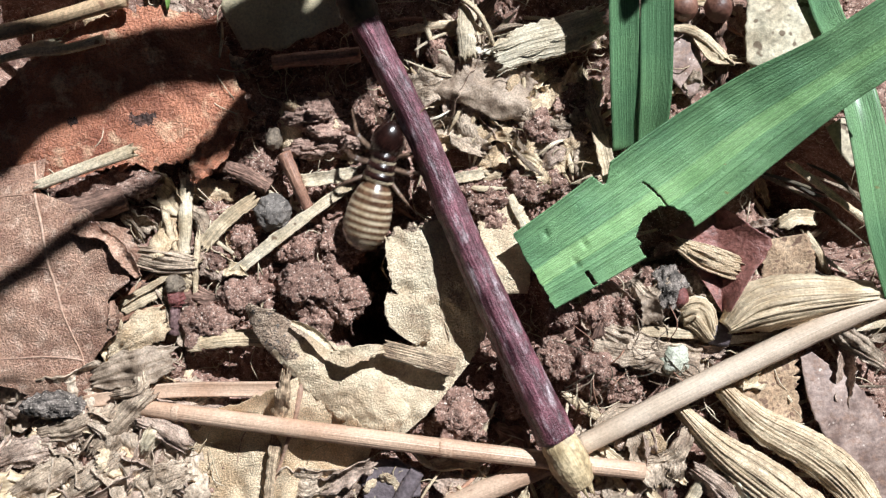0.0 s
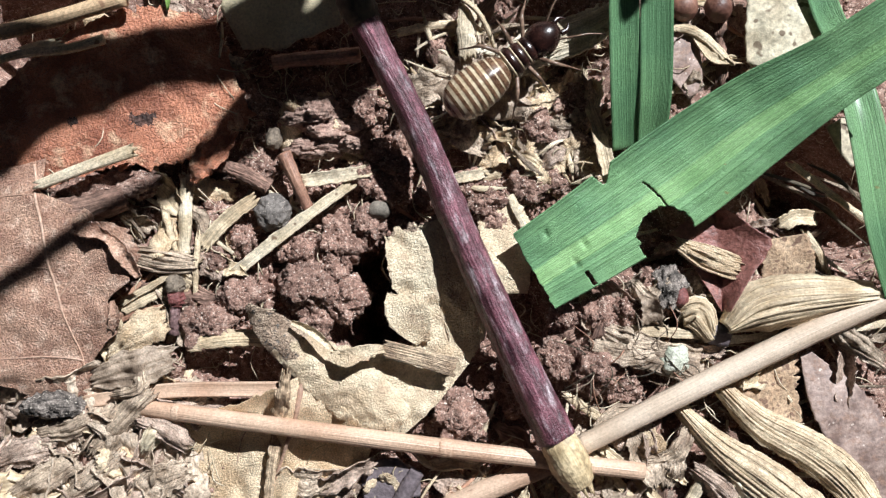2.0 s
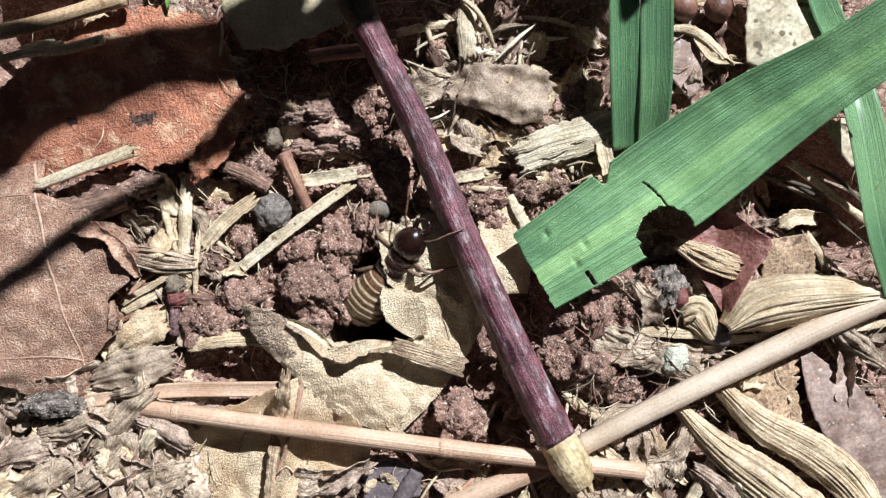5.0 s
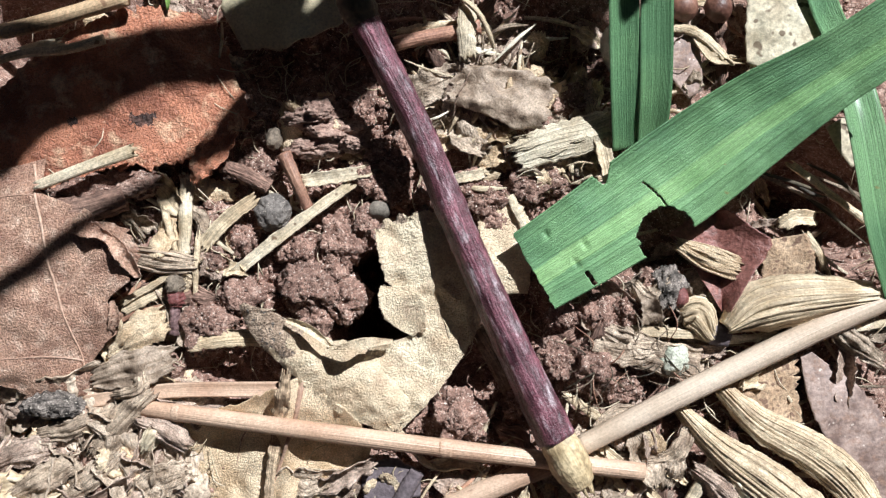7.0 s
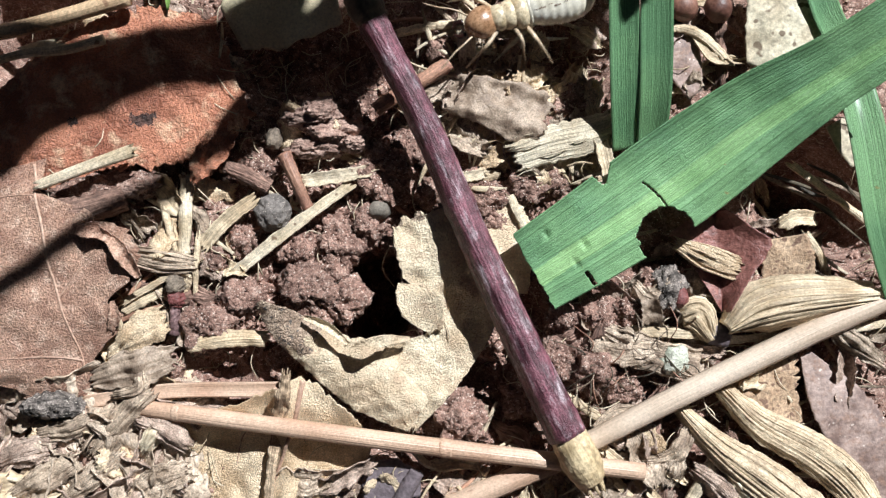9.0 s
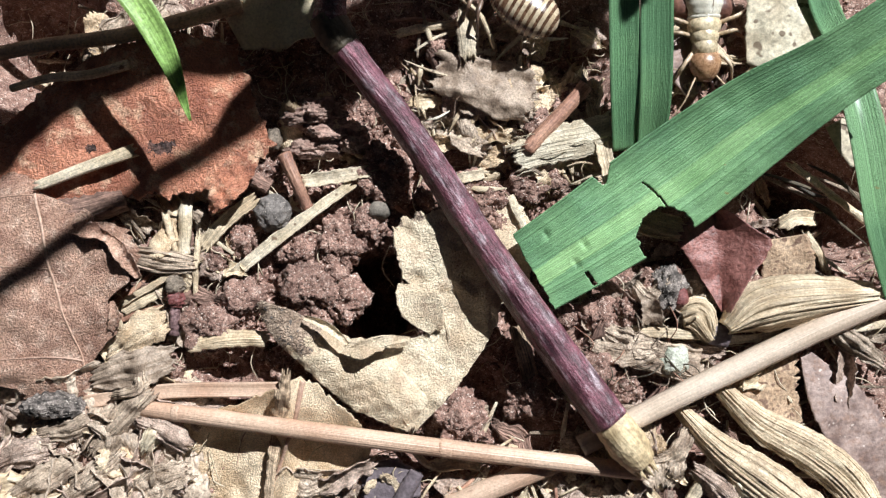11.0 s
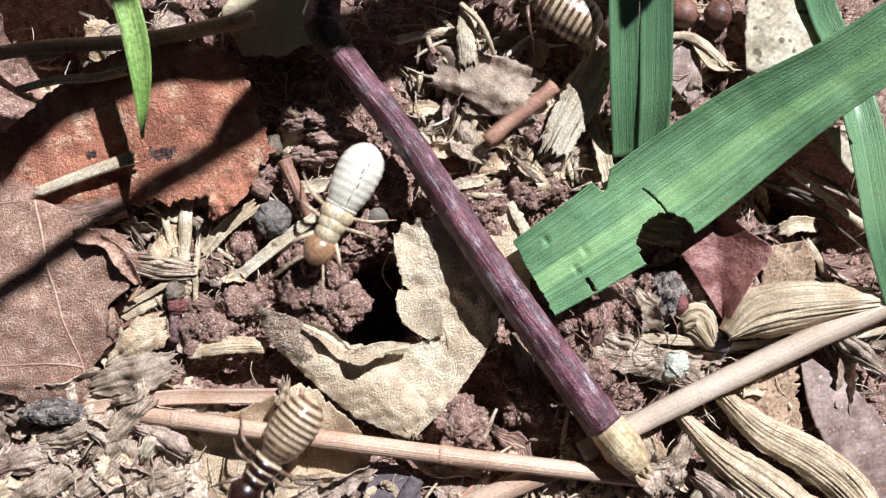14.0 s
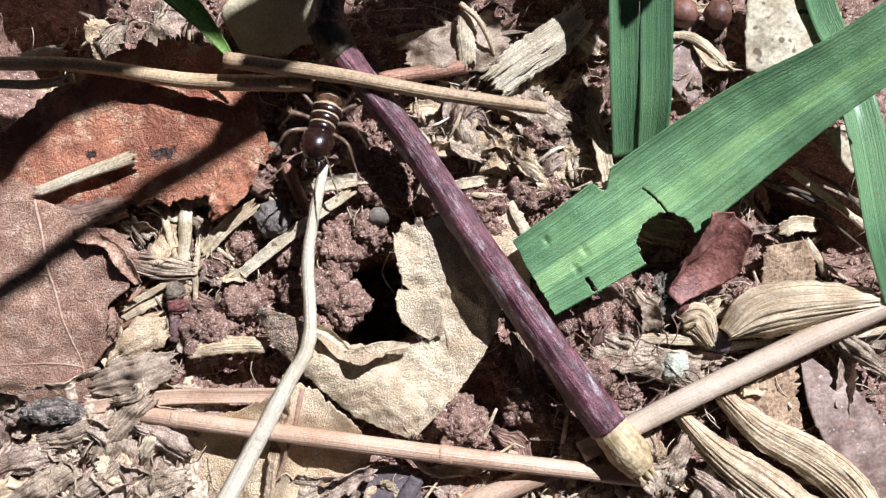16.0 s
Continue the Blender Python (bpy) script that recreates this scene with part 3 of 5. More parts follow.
leaf_thing("leaf_rib", STRIP_BROWN, "torn brown leaf rib standing on a buff leaf", [(-11.4, -9.0, 4.2), (-11.75, -11.0, 3.9), (-12.45, -13.4, 2.0), (-12.7, -15.5, 2.3), (-13.1, -19.06, 2.2)],
           [0.3, 0.6, 0.5, 0.4, 0.4], [0.3, 0.55, 0.45, 0.35, 0.35], nu=60, nv=20, thick=0.2, curl=-0.3, wave=0.4, wave_scale=0.9, jag=0.4, fray=0.8, seed=22)
leaf_thing("pale_leaf", LEAF_PALE, "pale buff leaf fragment beneath the stem", [(4.3, 3.6, 0.7), (4.9, 0.9, 1.1), (5.0, -3.4, 0.9)],
           [1.2, 2.0, 1.4], [1.74, 2.17, 1.6], nu=30, nv=16, wave=0.4, jag=0.25, seed=31, curl=0.1)
maroon_leaf = leaf_thing("maroon_leaf", LEAF_MAROON, "folded dark red leaf fragment beneath the grass blade",
           [(20.5, 2.9, 0.9), (20.7, 1.6, 1.1), (20.8, 0.2, 1.2), (20.95, -2.1, 1.2), (21.1, -4.7, 1.3)], [0.5, 2.0, 3.6, 1.9, 0.15], [1.2, 3.6, 2.8, 1.5, 0.15],
           nu=50, nv=30, wave=0.25, wave_scale=0.5, jag=0.07, seed=33, droop=lambda u, s: 1.5 * s if s > 0 else -0.3 * s)
leaf_thing("speckled_leaf", LEAF_SPECK, "speckled brown leaf standing in litter", [(25.73, 0.9, 1), (26.08, -1.24, 1.2), (26.08, -3.83, 0.6)],
           [1.74, 2.08, 1.3], [1.3, 1.82, 1.74], nu=30, nv=18, wave=0.5, jag=0.25, seed=41)
leaf_thing("speckled_leaf", LEAF_SPECK, "mottled tan leaf fragment under a long straw", [(23.5, -8.57, 0.6), (24.08, -11.12, 0.8), (25.69, -14.18, 0.5)],
           [3.47, 3.04, 2.17], [1.74, 1.74, 1.3], nu=34, nv=22, wave=0.4, jag=0.2, seed=44)
leaf_thing("grey_leaf", LEAF_GREY, "greyish pink flat dry leaf fragment", [(27.51, -7.9, 0.8), (29.24, -11.47, 1.3), (31.37, -14.88, 1.3), (35.03, -19.7, 0.8)],
           [0.43, 2.39, 3.04, 2.6], [0.43, 1.56, 1.82, 1.74], nu=50, nv=22, wave=0.3, jag=0.12, seed=47, curl=-0.05)
leaf_thing("grey_leaf", LEAF_GREY, "greyish brown leaf fragment behind grass blades", [(17.43, 17.21, 0.8), (18.05, 14.62, 0.9), (19.41, 11.88, 0.6)],
           [0.69, 1.48, 0.52], [0.87, 1.48, 0.87], nu=24, nv=14, wave=0.3, jag=0.1, seed=50)
leaf_thing("cream_leaf", LEAF_CREAM, "cream dry leaf with dark specks", [(23.3, 13.9, 1.4), (24.4, 16.5, 2.1), (25.7, 19.7, 2.5)],
           [0.43, 1.95, 3.1], [1.0, 3.5, 4.2], nu=30, nv=20, wave=0.35, jag=0.14, seed=53)
leaf_thing("cream_leaf", LEAF_CREAM, "cream leaf edge under green grass", [(29.96, 9.73, 0.6), (30.82, 8.22, 0.6), (31.72, 6.51, 0.5)],
           [0.87, 0.95, 0.61], [0.87, 0.95, 0.61], nu=16, nv=8, seed=56)
leaf_thing("drab_leaf", DRAB, "drab buff dry leaf in deep shade", [(-15.58, 15.88, 1), (-12.83, 17.35, 2), (-10.26, 17.49, 2.3), (-7.72, 18.09, 2.4)],
           [2.6, 3.91, 3.47, 1.74], [0.87, 2.6, 1.74, 1.3], nu=30, nv=18, wave=0.3, jag=0.1, seed=59)

# ---- green grass ----
def bite(u, s):
    x, y = (u - 0.332) * 35, s * 3.4
    if math.hypot(x * 0.88, y + 2.75) < 1.85 + 0.22 * nz(x * 2, y * 2, 1):
        return True
    if abs(x - 1.15 + 0.16 * (y + 0.8) ** 2) < 0.09 and -1.3 < y < 1.0:
        return True
    if abs(u - 0.125 + 0.012 * s) < 0.006 and -0.95 < s < -0.6:
        return True
    return abs(u - 0.285 + 0.02 * (1 - s)) < 0.004 + 0.07 * max(0, s - 0.7) and s > 0.7


def dents(u, s):
    """Shallow dents near the cut end, and a fold along the midrib: the far half turns up, the near edge rolls down."""
    fold = 0.95 * s * s if s > 0 else 0.5 * math.sin(2.75 * -s) - 0.1 * s * s
    return min(1.0, 0.35 + 1.3 * u) * (1 - 0.7 * min(1.0, max(0.0, (u - 0.62) / 0.3))) * fold - sum(0.14 * math.exp(-((u - a) / 0.009) ** 2 - ((s - e) / 0.12) ** 2) for a, e in ((0.085, 0.55), (0.12, -0.35), (0.165, -0.1)))


def grass_blade(label, path, widths, bend=0.0, mid=True, hole=None, nu=120, nv=40, name="green_grass", group="green grass", **kw):
    root = empty(name, path[len(path) // 2], label, "grass", group)
    v, f, uv, nc = sheet(path, widths, widths, nu=nu, nv=nv, thick=0.16, curl=bend, hole=hole, **kw)
    rib = []
    if mid:
        # strip wider than the rib, so its colour also carries the sunlit band
        rib = [q for q in f if abs(sum(uv[i][1] for i in q) / len(q) - 0.42 + 0.02 * nz(sum(uv[i][0] for i in q) / len(q) * 9, 1.5)) < 0.1]
        inside = set(rib)
        f = [q for q in f if q not in inside]
        used = sorted({i for q in rib for i in q})
        at = {i: k for k, i in enumerate(used)}
        ob_from("midrib", [v[i] for i in used], [tuple(at[i] for i in q) for q in rib], GRASS_MID, path[len(path) // 2], root, uvs=[uv[i] for i in used], label="lighter green midrib with its sunlit band in the colour")
    ob_from("blade", v, f, GRASS, path[len(path) // 2], root, uvs=uv)
    return root


grass_blade("broad green grass blade with a bitten edge and cut end",
            [(6.68, -1.67, 2.8), (11.03, 1.16, 3.5), (16.44, 4.91, 4.2), (21.93, 9.03, 5.8), (26.97, 12.37, 8.2), (32.29, 15.96, 11)],
            [3.17, 3.47, 3.73, 3.3, 2.52, 2.47], bend=0.03, hole=bite, droop=dents, nu=420, nv=90, fray=0.18, wave=0.12, seed=2, skew=0.06)
grass_blade("upright green grass blade", [(13.64, 7.41, 2.2), (13.09, 11.83, 4.6), (12.52, 18.87, 7), (11.76, 27.75, 10)], [1.04, 1.08, 1.04, 0.78], bend=0.25, mid=False, nu=40, nv=12)
grass_blade("upright green grass blade", [(15.45, 7.81, 2.4), (15.29, 11.83, 4.6), (14.87, 18.87, 7), (14.64, 27.75, 10)], [1.04, 1.17, 1.13, 0.78], bend=0.25, mid=False, nu=40, nv=12)
grass_blade("upright green grass blade", [(29.8, 15.24, 2), (30.78, 9.12, 3.6), (31.82, 1.68, 4.2), (33.54, -3.29, 3)], [1.3, 1.35, 1.3, 1.13], bend=0.25, mid=False, nu=40, nv=12)
grass_blade("upright green grass blade", [(29.8, 15.45, 2), (28.4, 17.6, 2.5), (26.9, 21.4, 3.2)], [1.04, 1.08, 1.04], bend=0.25, mid=False, nu=40, nv=12)
# unseen tall grass, added beyond the patch to throw shade across it
grass_blade("unseen arching grass blade added beyond the litter to shade it", [(62, 48, -1), (36.14, 78.19, 70), (27.34, 75.31, 71), (25.0, 74.1, 72), (20.92, 72.29, 72), (15.6, 71.67, 73), (9.0, 70.6, 74), (3.9, 69.6, 75), (-3.9, 65.1, 75), (-18.55, 53.02, 70)],
            [1.13, 0.35, 0.3, 2.4, 2.69, 2.43, 3.5, 5.7, 5.4, 0.87], mid=False, nu=70, nv=8)
grass_blade("unseen tall grass blade added beyond the litter to shade it", [(56, 60, -1), (29.57, 66.9, 56), (24.89, 63.58, 57), (21.6, 61.35, 58), (18.32, 58.82, 59), (15.01, 55.58, 58), (12.09, 52.6, 57)],
            [1.13, 1.82, 2.34, 2.34, 1.91, 1.52, 0.35], mid=False, nu=50, nv=8)
grass_blade("unseen tall grass blade added beyond the litter to shade it", [(44, 50, -1), (41.42, 58.52, 44), (35.98, 57.62, 46), (32.38, 56.52, 47), (28.16, 54.5, 46), (24.6, 52.91, 45)],
            [1.13, 1.48, 1.82, 2, 1.56, 0.22], mid=False, nu=50, nv=8)
grass_blade("unseen tall grass blade added beyond the litter to shade it", [(40, 52, -1), (30.04, 52.2, 34), (31.38, 51.08, 38), (31.57, 48.79, 40), (30.44, 44.51, 39), (29.03, 40.95, 37)],
            [1.13, 2.26, 2.26, 2.08, 1.56, 0.26], mid=False, nu=50, nv=8)
grass_blade("unseen tall grass blade added beyond the litter to shade it", [(42, 65, -1), (28.4, 61.1, 44), (23.4, 57.3, 48), (18.0, 52.8, 50), (14.4, 49.7, 50)], [1.1, 2.2, 2.3, 1.9, 0.3], mid=False, nu=50, nv=8)
stalk_thing("grass_stalk", SHEATH, "unseen leaning grass stalk added beyond the litter to shade it", [(60, 80, -1), (33.25, 76.73, 76), (24.63, 75.57, 90), (15.42, 71.69, 98)], [0.95, 0.95, 0.91, 0.82], category="grass", sides=8, nu=40)

# ---- straws and sticks ----
stalk_thing("straw", STRAW_PINK, "long pinkish tan straw stalk lying over leaves", [(-23.0, -11.9, 1.4), (-20.6, -12.05, 2.3), (-11.0, -13.22, 2.9), (0.67, -14.8, 2.6), (15.05, -16.65, 1.9)],
            [0.56, 0.65, 0.69, 0.65], sides=14, nu=60, ridge=0.02, rough=0.04, joints=(0.29, 0.74))
leaf_thing("split_straw", STRAW_PINK, "split reddish straw lying on leaves", [(-26.95, -11.52, 1.5), (-20.52, -10.64, 1.7), (-12.5, -10.58, 1.5)], [0.52, 0.56, 0.61], [0.43, 0.52, 0.52],
           category="straw", nu=50, nv=8, thick=0.35, curl=0.25, fray=0.4, seed=61)
stalk_thing("straw", STRAW_LILAC, "long bleached straw stalk lying across the litter", [(10.3, -14.75, 1.9), (17.49, -10.97, 2.3), (25.86, -6.88, 2.4), (36.03, -2.27, 2.2)],
            [0.78, 0.87, 0.91, 0.91], sides=14, nu=60, ridge=0.03, rough=0.05)
stalk_thing("straw", STRAW_PINK, "pinkish straw stalk lying under the stem", [(0.26, -19.65, 1), (4.1, -17.91, 1.1), (8.6, -16.14, 1)], [0.87, 0.87, 0.78], sides=14, nu=30, ridge=0.03, rough=0.05)
leaf_thing("split_straw", STRAW, "pale split straw lying on the red leaf", [(-29.75, 4.72, 3.2), (-26.3, 6.0, 3.4), (-22.6, 7.34, 3.4)], [0.39, 0.43, 0.48], [0.35, 0.39, 0.48],
           category="straw", nu=40, nv=8, thick=0.35, curl=-0.3, fray=0.8, seed=62)
for pts, w, mat in (
        (((-10.61, 5.03, 1.3), (-8.25, 5.44, 1.5), (-5.45, 6, 1.4)), 13, STRAW), (((-15.84, -2.01, 1.2), (-12.04, 1.1, 1.7), (-6.98, 4.94, 1.4)), 11, STRAW),
        (((-19.6, 5.61, 1), (-19.55, 2.6, 1.2), (-19.69, -0.6, 1)), 13, STRAW), (((-21.29, 3.05, 0.8), (-20.72, 1.33, 1), (-20.26, -0.3, 0.8)), 7, HUSK),
        (((-18.24, 0.04, 1), (-16.37, 2.17, 1.3), (-14.26, 3.88, 1.2)), 14, HUSK), (((-24.38, -4.22, 1.3), (-21.85, -2.72, 1.5), (-18.71, -0.9, 1.3)), 6, HUSK),
        (((-24.36, -4.67, 1), (-22.79, -3.8, 1.2), (-21.23, -2.87, 1)), 13, HUSK), (((-18.56, 0.89, 1.4), (-18.66, -1.66, 1.5), (-18.65, -3.88, 1.2)), 5, HUSK),
        (((-18.93, -7.26, 1.6), (-16.21, -6.71, 2), (-13.21, -6.65, 1.8)), 17, HUSK), (((-25.25, -5.74, 0.9), (-23.29, -4.88, 1), (-21.18, -4.33, 0.9)), 6, STRAW_RED),
        (((14.34, -6.27, 1.2), (17.26, -6.33, 1.5), (20.21, -6.52, 1.3)), 10, HUSK), (((20.19, -7.03, 0.9), (22.94, -6.81, 1), (25.55, -6.39, 0.9)), 8, STRAW),
        (((27.58, -6.36, 1.2), (30.52, -6.05, 1.3), (34.41, -5.42, 1.2)), 8, STRAW), (((18.9, -19.25, 0.9), (20.11, -16.82, 1.2), (21.14, -14.88, 1.3)), 12, STRAW),
        (((11.85, -14.98, 0.8), (14.17, -16.87, 1), (16.97, -19.68, 0.9)), 10, HUSK), (((10.79, -15.43, 0.7), (12.69, -17.1, 0.9), (14.83, -19.46, 0.9)), 9, HUSK),
        (((1.75, 18.3, 2.7), (1.74, 16.3, 2.9), (1.92, 14.3, 2.6)), 18, STRAW), (((-3.6, 16.31, 1), (-1.66, 16.78, 1.2), (0.68, 17.16, 1)), 8, HUSK),
        (((4.95, 4.1, 1.2), (5.58, 3.02, 1.4), (6.23, 1.54, 1.2)), 8, STRAW), (((0.68, 5.16, 1.3), (1.96, 5.48, 1.5), (3.15, 5.75, 1.3)), 10, STRAW),
        (((11.08, 10.65, 1.6), (11.83, 8.04, 2.2), (12.4, 4.83, 3)), 14, HUSK), (((19.04, 16.26, 1.2), (20.29, 14.54, 1.3), (22.09, 14.38, 1)), 10, HUSK),
        (((17.33, 16.9, 1.2), (19.36, 16.17, 1.6), (21.6, 14.34, 1.2)), 9, HUSK), (((25.8, 1.76, 0.8), (26.72, 2.39, 1.2), (28.33, 2.4, 0.9)), 15, HUSK),
        (((27.69, 1.11, 0.9), (28.39, -0.17, 1.3), (29.15, -1.67, 1)), 8, HUSK), (((26.44, 6.48, 0.8), (29.36, 4.32, 1), (33, 1.54, 1)), 7, HUSK),
        (((-4.03, -13.03, 0.9), (-1.03, -16.46, 0.9), (2.83, -16.27, 0.8)), 6, HUSK), (((-0.6, -16.48, 0.8), (1.11, -16.14, 1), (2.83, -16.46, 0.9)), 11, HUSK),
        (((2.32, -18.44, 0.7), (2.83, -17.53, 0.9), (3.27, -16.51, 0.7)), 9, HUSK), (((-31.24, 14.84, 1.9), (-30.14, 15.15, 2), (-28.95, 15.49, 1.8)), 12, LEAF_CREAM),
        (((9.27, -11.12, 0.8), (11.81, -12.8, 1), (13.13, -13.69, 0.8)), 9, HUSK)):
    leaf_thing("straw_chip", mat, "short split piece of dry straw in the litter", list(pts), [0.04 * w + 0.06, 0.04 * w, 0.03 * w], [0.03 * w, 0.04 * w, 0.04 * w],
               category="straw", group="straw chips", nu=34, nv=11, thick=0.28, curl=(-0.5, -0.3, 0.35, -0.15)[int(abs(pts[0][0] * 10)) % 4], fray=0.9, jag=0.24, wave=0.22, wave_scale=0.6, seed=pts[0][0] * 1.7)
stalk_thing("twig", STRAW_RED, "short brown twig lying on soil", [(-11.96, 7.19, 1.4), (-11.08, 5.22, 1.6), (-10.09, 2.82, 1.1)], [0.56, 0.48, 0.43], category="twig", ridge=0.06, rough=0.15)
stalk_thing("twig", BARK, "dark brown rough twig on soil", [(-16.76, 6.37, 0.7), (-15.05, 5.65, 1.0), (-13.19, 4.65, 0.8)], [0.48, 0.68, 0.6], category="twig", rough=0.35, nu=30)
stalk_thing("bark_stick", BARK, "weathered dark brown stick under leaves", [(-29.6, 2.9, 1.5), (-26.9, 2.9, 1.9), (-23.9, 3.85, 1.6)], [0.95, 1.13, 0.95], category="stick", rough=0.25, flat=0.7, nu=30)
leaf_thing("bark_strip", SOIL, "reddish crumbling bark strip", [(-29.9, 4.05, 1.0), (-26.6, 4.65, 1.5), (-21.7, 5.1, 1.2)], [0.43, 0.95, 0.87], [0.43, 0.61, 0.95], category="bark", nu=40, nv=14, thick=0.5, wave=0.6, wave_scale=0.9, jag=0.4, fray=0.6, seed=71)
bud = empty("bud", (-20.35, -4.21, 1.4), "small broken bud with a red ring and purple stalk", "bud")
for title, mt, path, radii, rg in (("cap", BUD_TOP, [(-20.15, -2.08, 1.5), (-20.13, -2.59, 1.7), (-20.15, -3.36, 1.5)], [0.43, 0.74, 0.56], 0.12),
                                   ("ring", BUD_RING, [(-20.15, -3.19, 1.5), (-20.08, -3.69, 1.6), (-20.15, -4.29, 1.5)], [0.48, 0.65, 0.43], 0.16),
                                   ("stalk", BUD, [(-20.15, -4.12, 1.5), (-20.22, -5.07, 1.4), (-20.39, -6.45, 1.1)], [0.37, 0.39, 0.37], 0.1)):
    v_, f_, uv_ = tube(path, radii, sides=18, nu=22, ridge=rg, ridges=6, rough=0.35)
    ob_from(title, v_, f_, mt, (-20.35, -4.21, 1.4), bud, uvs=uv_)
stalk_thing("fibrous_seed", CHAR, "dark grey fibrous seed on husks", [(-31.67, -11.93, 1.6), (-30.14, -11.69, 2), (-28.03, -11.69, 2), (-26.91, -11.93, 1.6)], [0.35, 0.87, 0.95, 0.43], category="seed", ridge=0.06, ridges=9, rough=0.4, nu=40, sides=24)
leaf_thing("slate_chip", SLATE, "dark purplish leaf chip on soil", [(-6.18, -17.77, 0.8), (-4.01, -17.46, 1.2), (-1.67, -17.53, 0.9)], [0.87, 1.56, 0.61], [1.74, 1.74, 1.3], nu=24, nv=16, thick=0.4, wave=0.4, jag=0.2, seed=73)
stalk_thing("twig", SLATE, "short grey twig in litter", [(-3.39, -19.25, 0.9), (-2.65, -17.97, 1.2), (-1.96, -16.82, 1.2)], [0.61, 0.65, 0.56], category="twig", ridge=0.05, rough=0.1)
paper_chip = leaf_thing("brown_strip", STRIP_BROWN, "flat brown fibrous strip resting on the lobed leaf", [(-4.3, -7.32, 3.4), (-1.61, -7.99, 3.4), (1, -8.76, 3.2)], [0.65, 0.65, 0.74], [0.61, 0.65, 0.69],
           category="straw", nu=30, nv=9, thick=0.25, wave=0.12, fray=0.3, seed=76)

# thin fibres over the dark gap below the broad blade
rng_ = random.Random(77)
for k in range(7):
    x0, y0 = rng_.uniform(23, 29), rng_.uniform(3.2, 6.6)
    a, l, z0 = rng_.uniform(-0.75, -0.3), rng_.uniform(2.5, 7.5), rng_.uniform(-1.2, 0.9)
    path = [(x0, y0, z0), (x0 + l * 0.5 * math.cos(a), y0 + l * 0.5 * math.sin(a) + rng_.uniform(-0.4, 0.4), z0 + 0.3), (x0 + l * math.cos(a), y0 + l * math.sin(a), z0 - 0.2)]
    stalk_thing("grass_fibre", rng_.choice((HUSK_GREY, SHEATH, SHEATH, HUSK)), "thin dry grass fibre over a dark gap", path, [0.06, rng_.uniform(0.1, 0.2), 0.05], category="straw", group="grass fibres", sides=6, nu=16, rough=0.3, flat=0.5)

# ---- husks ----
def husk(label, path, widths, mat=HUSK, ribs=9, depth=0.16, name="husk", nv=46, nu=50, lift=0.0, **kw):
    root = empty(name, path[len(path) // 2], label, "husk", "husks")
    v, f, uv, _ = sheet(path, widths, widths, nu=nu, nv=nv, thick=0.3, droop=lambda u, s: depth * (1.5 * (0.5 - abs(nz(s * ribs * 0.75 + 0.5 * nz(u * 2, s, 4), u * 1.1, len(label))) * 1.6) + 0.7 * nz(s * 11, u * 1.5, 3) + 0.2 * nz(s * 30, u * 2, 8)) + lift * (1 - s * s), **kw)
    ob_from("shell", v, f, mat, path[len(path) // 2], root, uvs=uv)
    if name == "husk":
        for k in range(ribs + 1):
            s = -0.86 + 1.72 * (k + 0.7 * nz(k * 1.7, ribs, len(label))) / ribs
            q, g, w = tube(on_sheet(v, nu, nv, [(0.06, s * 0.9), (0.35, s + 0.09 * math.sin(k * 2.4)), (0.7, s), (0.95 - 0.2 * abs(nz(k, 3.3, ribs)), s * 0.92)]), [0.03, 0.05 + 0.03 * math.sin(k * 3.1), 0.03], sides=6, nu=40, rough=0.3)
            ob_from("rib", q, g, mat, path[len(path) // 2], root, uvs=w)
    return root


husk("pale ribbed dry husk resting on straw", [(21.11, -5.92, 1.4), (23.47, -4.39, 2), (27.19, -3.66, 2.2), (32.09, -3.35, 1.6)], [0.61, 1.91, 1.82, 0.95], ribs=5, depth=0.24, lift=1.6, jag=0.08, seed=81)
husk("broad ribbed dry leaf base on soil", mat=HUSK_TAN, path=[(17.7, -11.8, 0.9), (20.5, -14.7, 1.5), (24.3, -17.4, 1.9), (28.4, -20.6, 1.6)], widths=[0.45, 1.1, 1.6, 1.7], ribs=4, depth=0.12, lift=0.7, jag=0.1, seed=83, wave=0.3)
husk("narrow ribbed dry leaf base on soil", mat=HUSK_TAN, path=[(21.0, -10.4, 1), (23.7, -13.0, 1.8), (27.6, -15.2, 2.2), (30.4, -17.5, 2.0), (32.4, -20.4, 1.6)], widths=[0.6, 1.2, 1.5, 1.5, 1.4], ribs=4, depth=0.13, lift=0.6, jag=0.12, seed=85, wave=0.3)
husk("pale ribbed husk tip", [(18.02, -5.09, 1), (19.14, -4.84, 1.6), (20.32, -6.79, 1.2)], [0.87, 1.3, 0.61], ribs=4, depth=0.25, lift=0.5, seed=87, jag=0.15, nu=24, nv=24)
frayed_flake = husk("tan frayed flake under the bitten blade", [(17.45, 0.47, 1.6), (19.67, -0.59, 2), (21.99, -1.44, 2)], [0.43, 0.95, 0.95], mat=LEAF_BUFF, ribs=6, depth=0.2, lift=0.2, seed=89, fray=0.6, nu=24, nv=24)
husk("fibrous grey husk bundle on soil", [(-24.42, -0.3, 1.2), (-21.39, -0.89, 1.6), (-18.74, -1.15, 1.2)], [0.69, 0.95, 0.61], mat=HUSK_GREY, ribs=5, depth=0.3, lift=0.4, seed=91, fray=0.5, nu=24, nv=24)
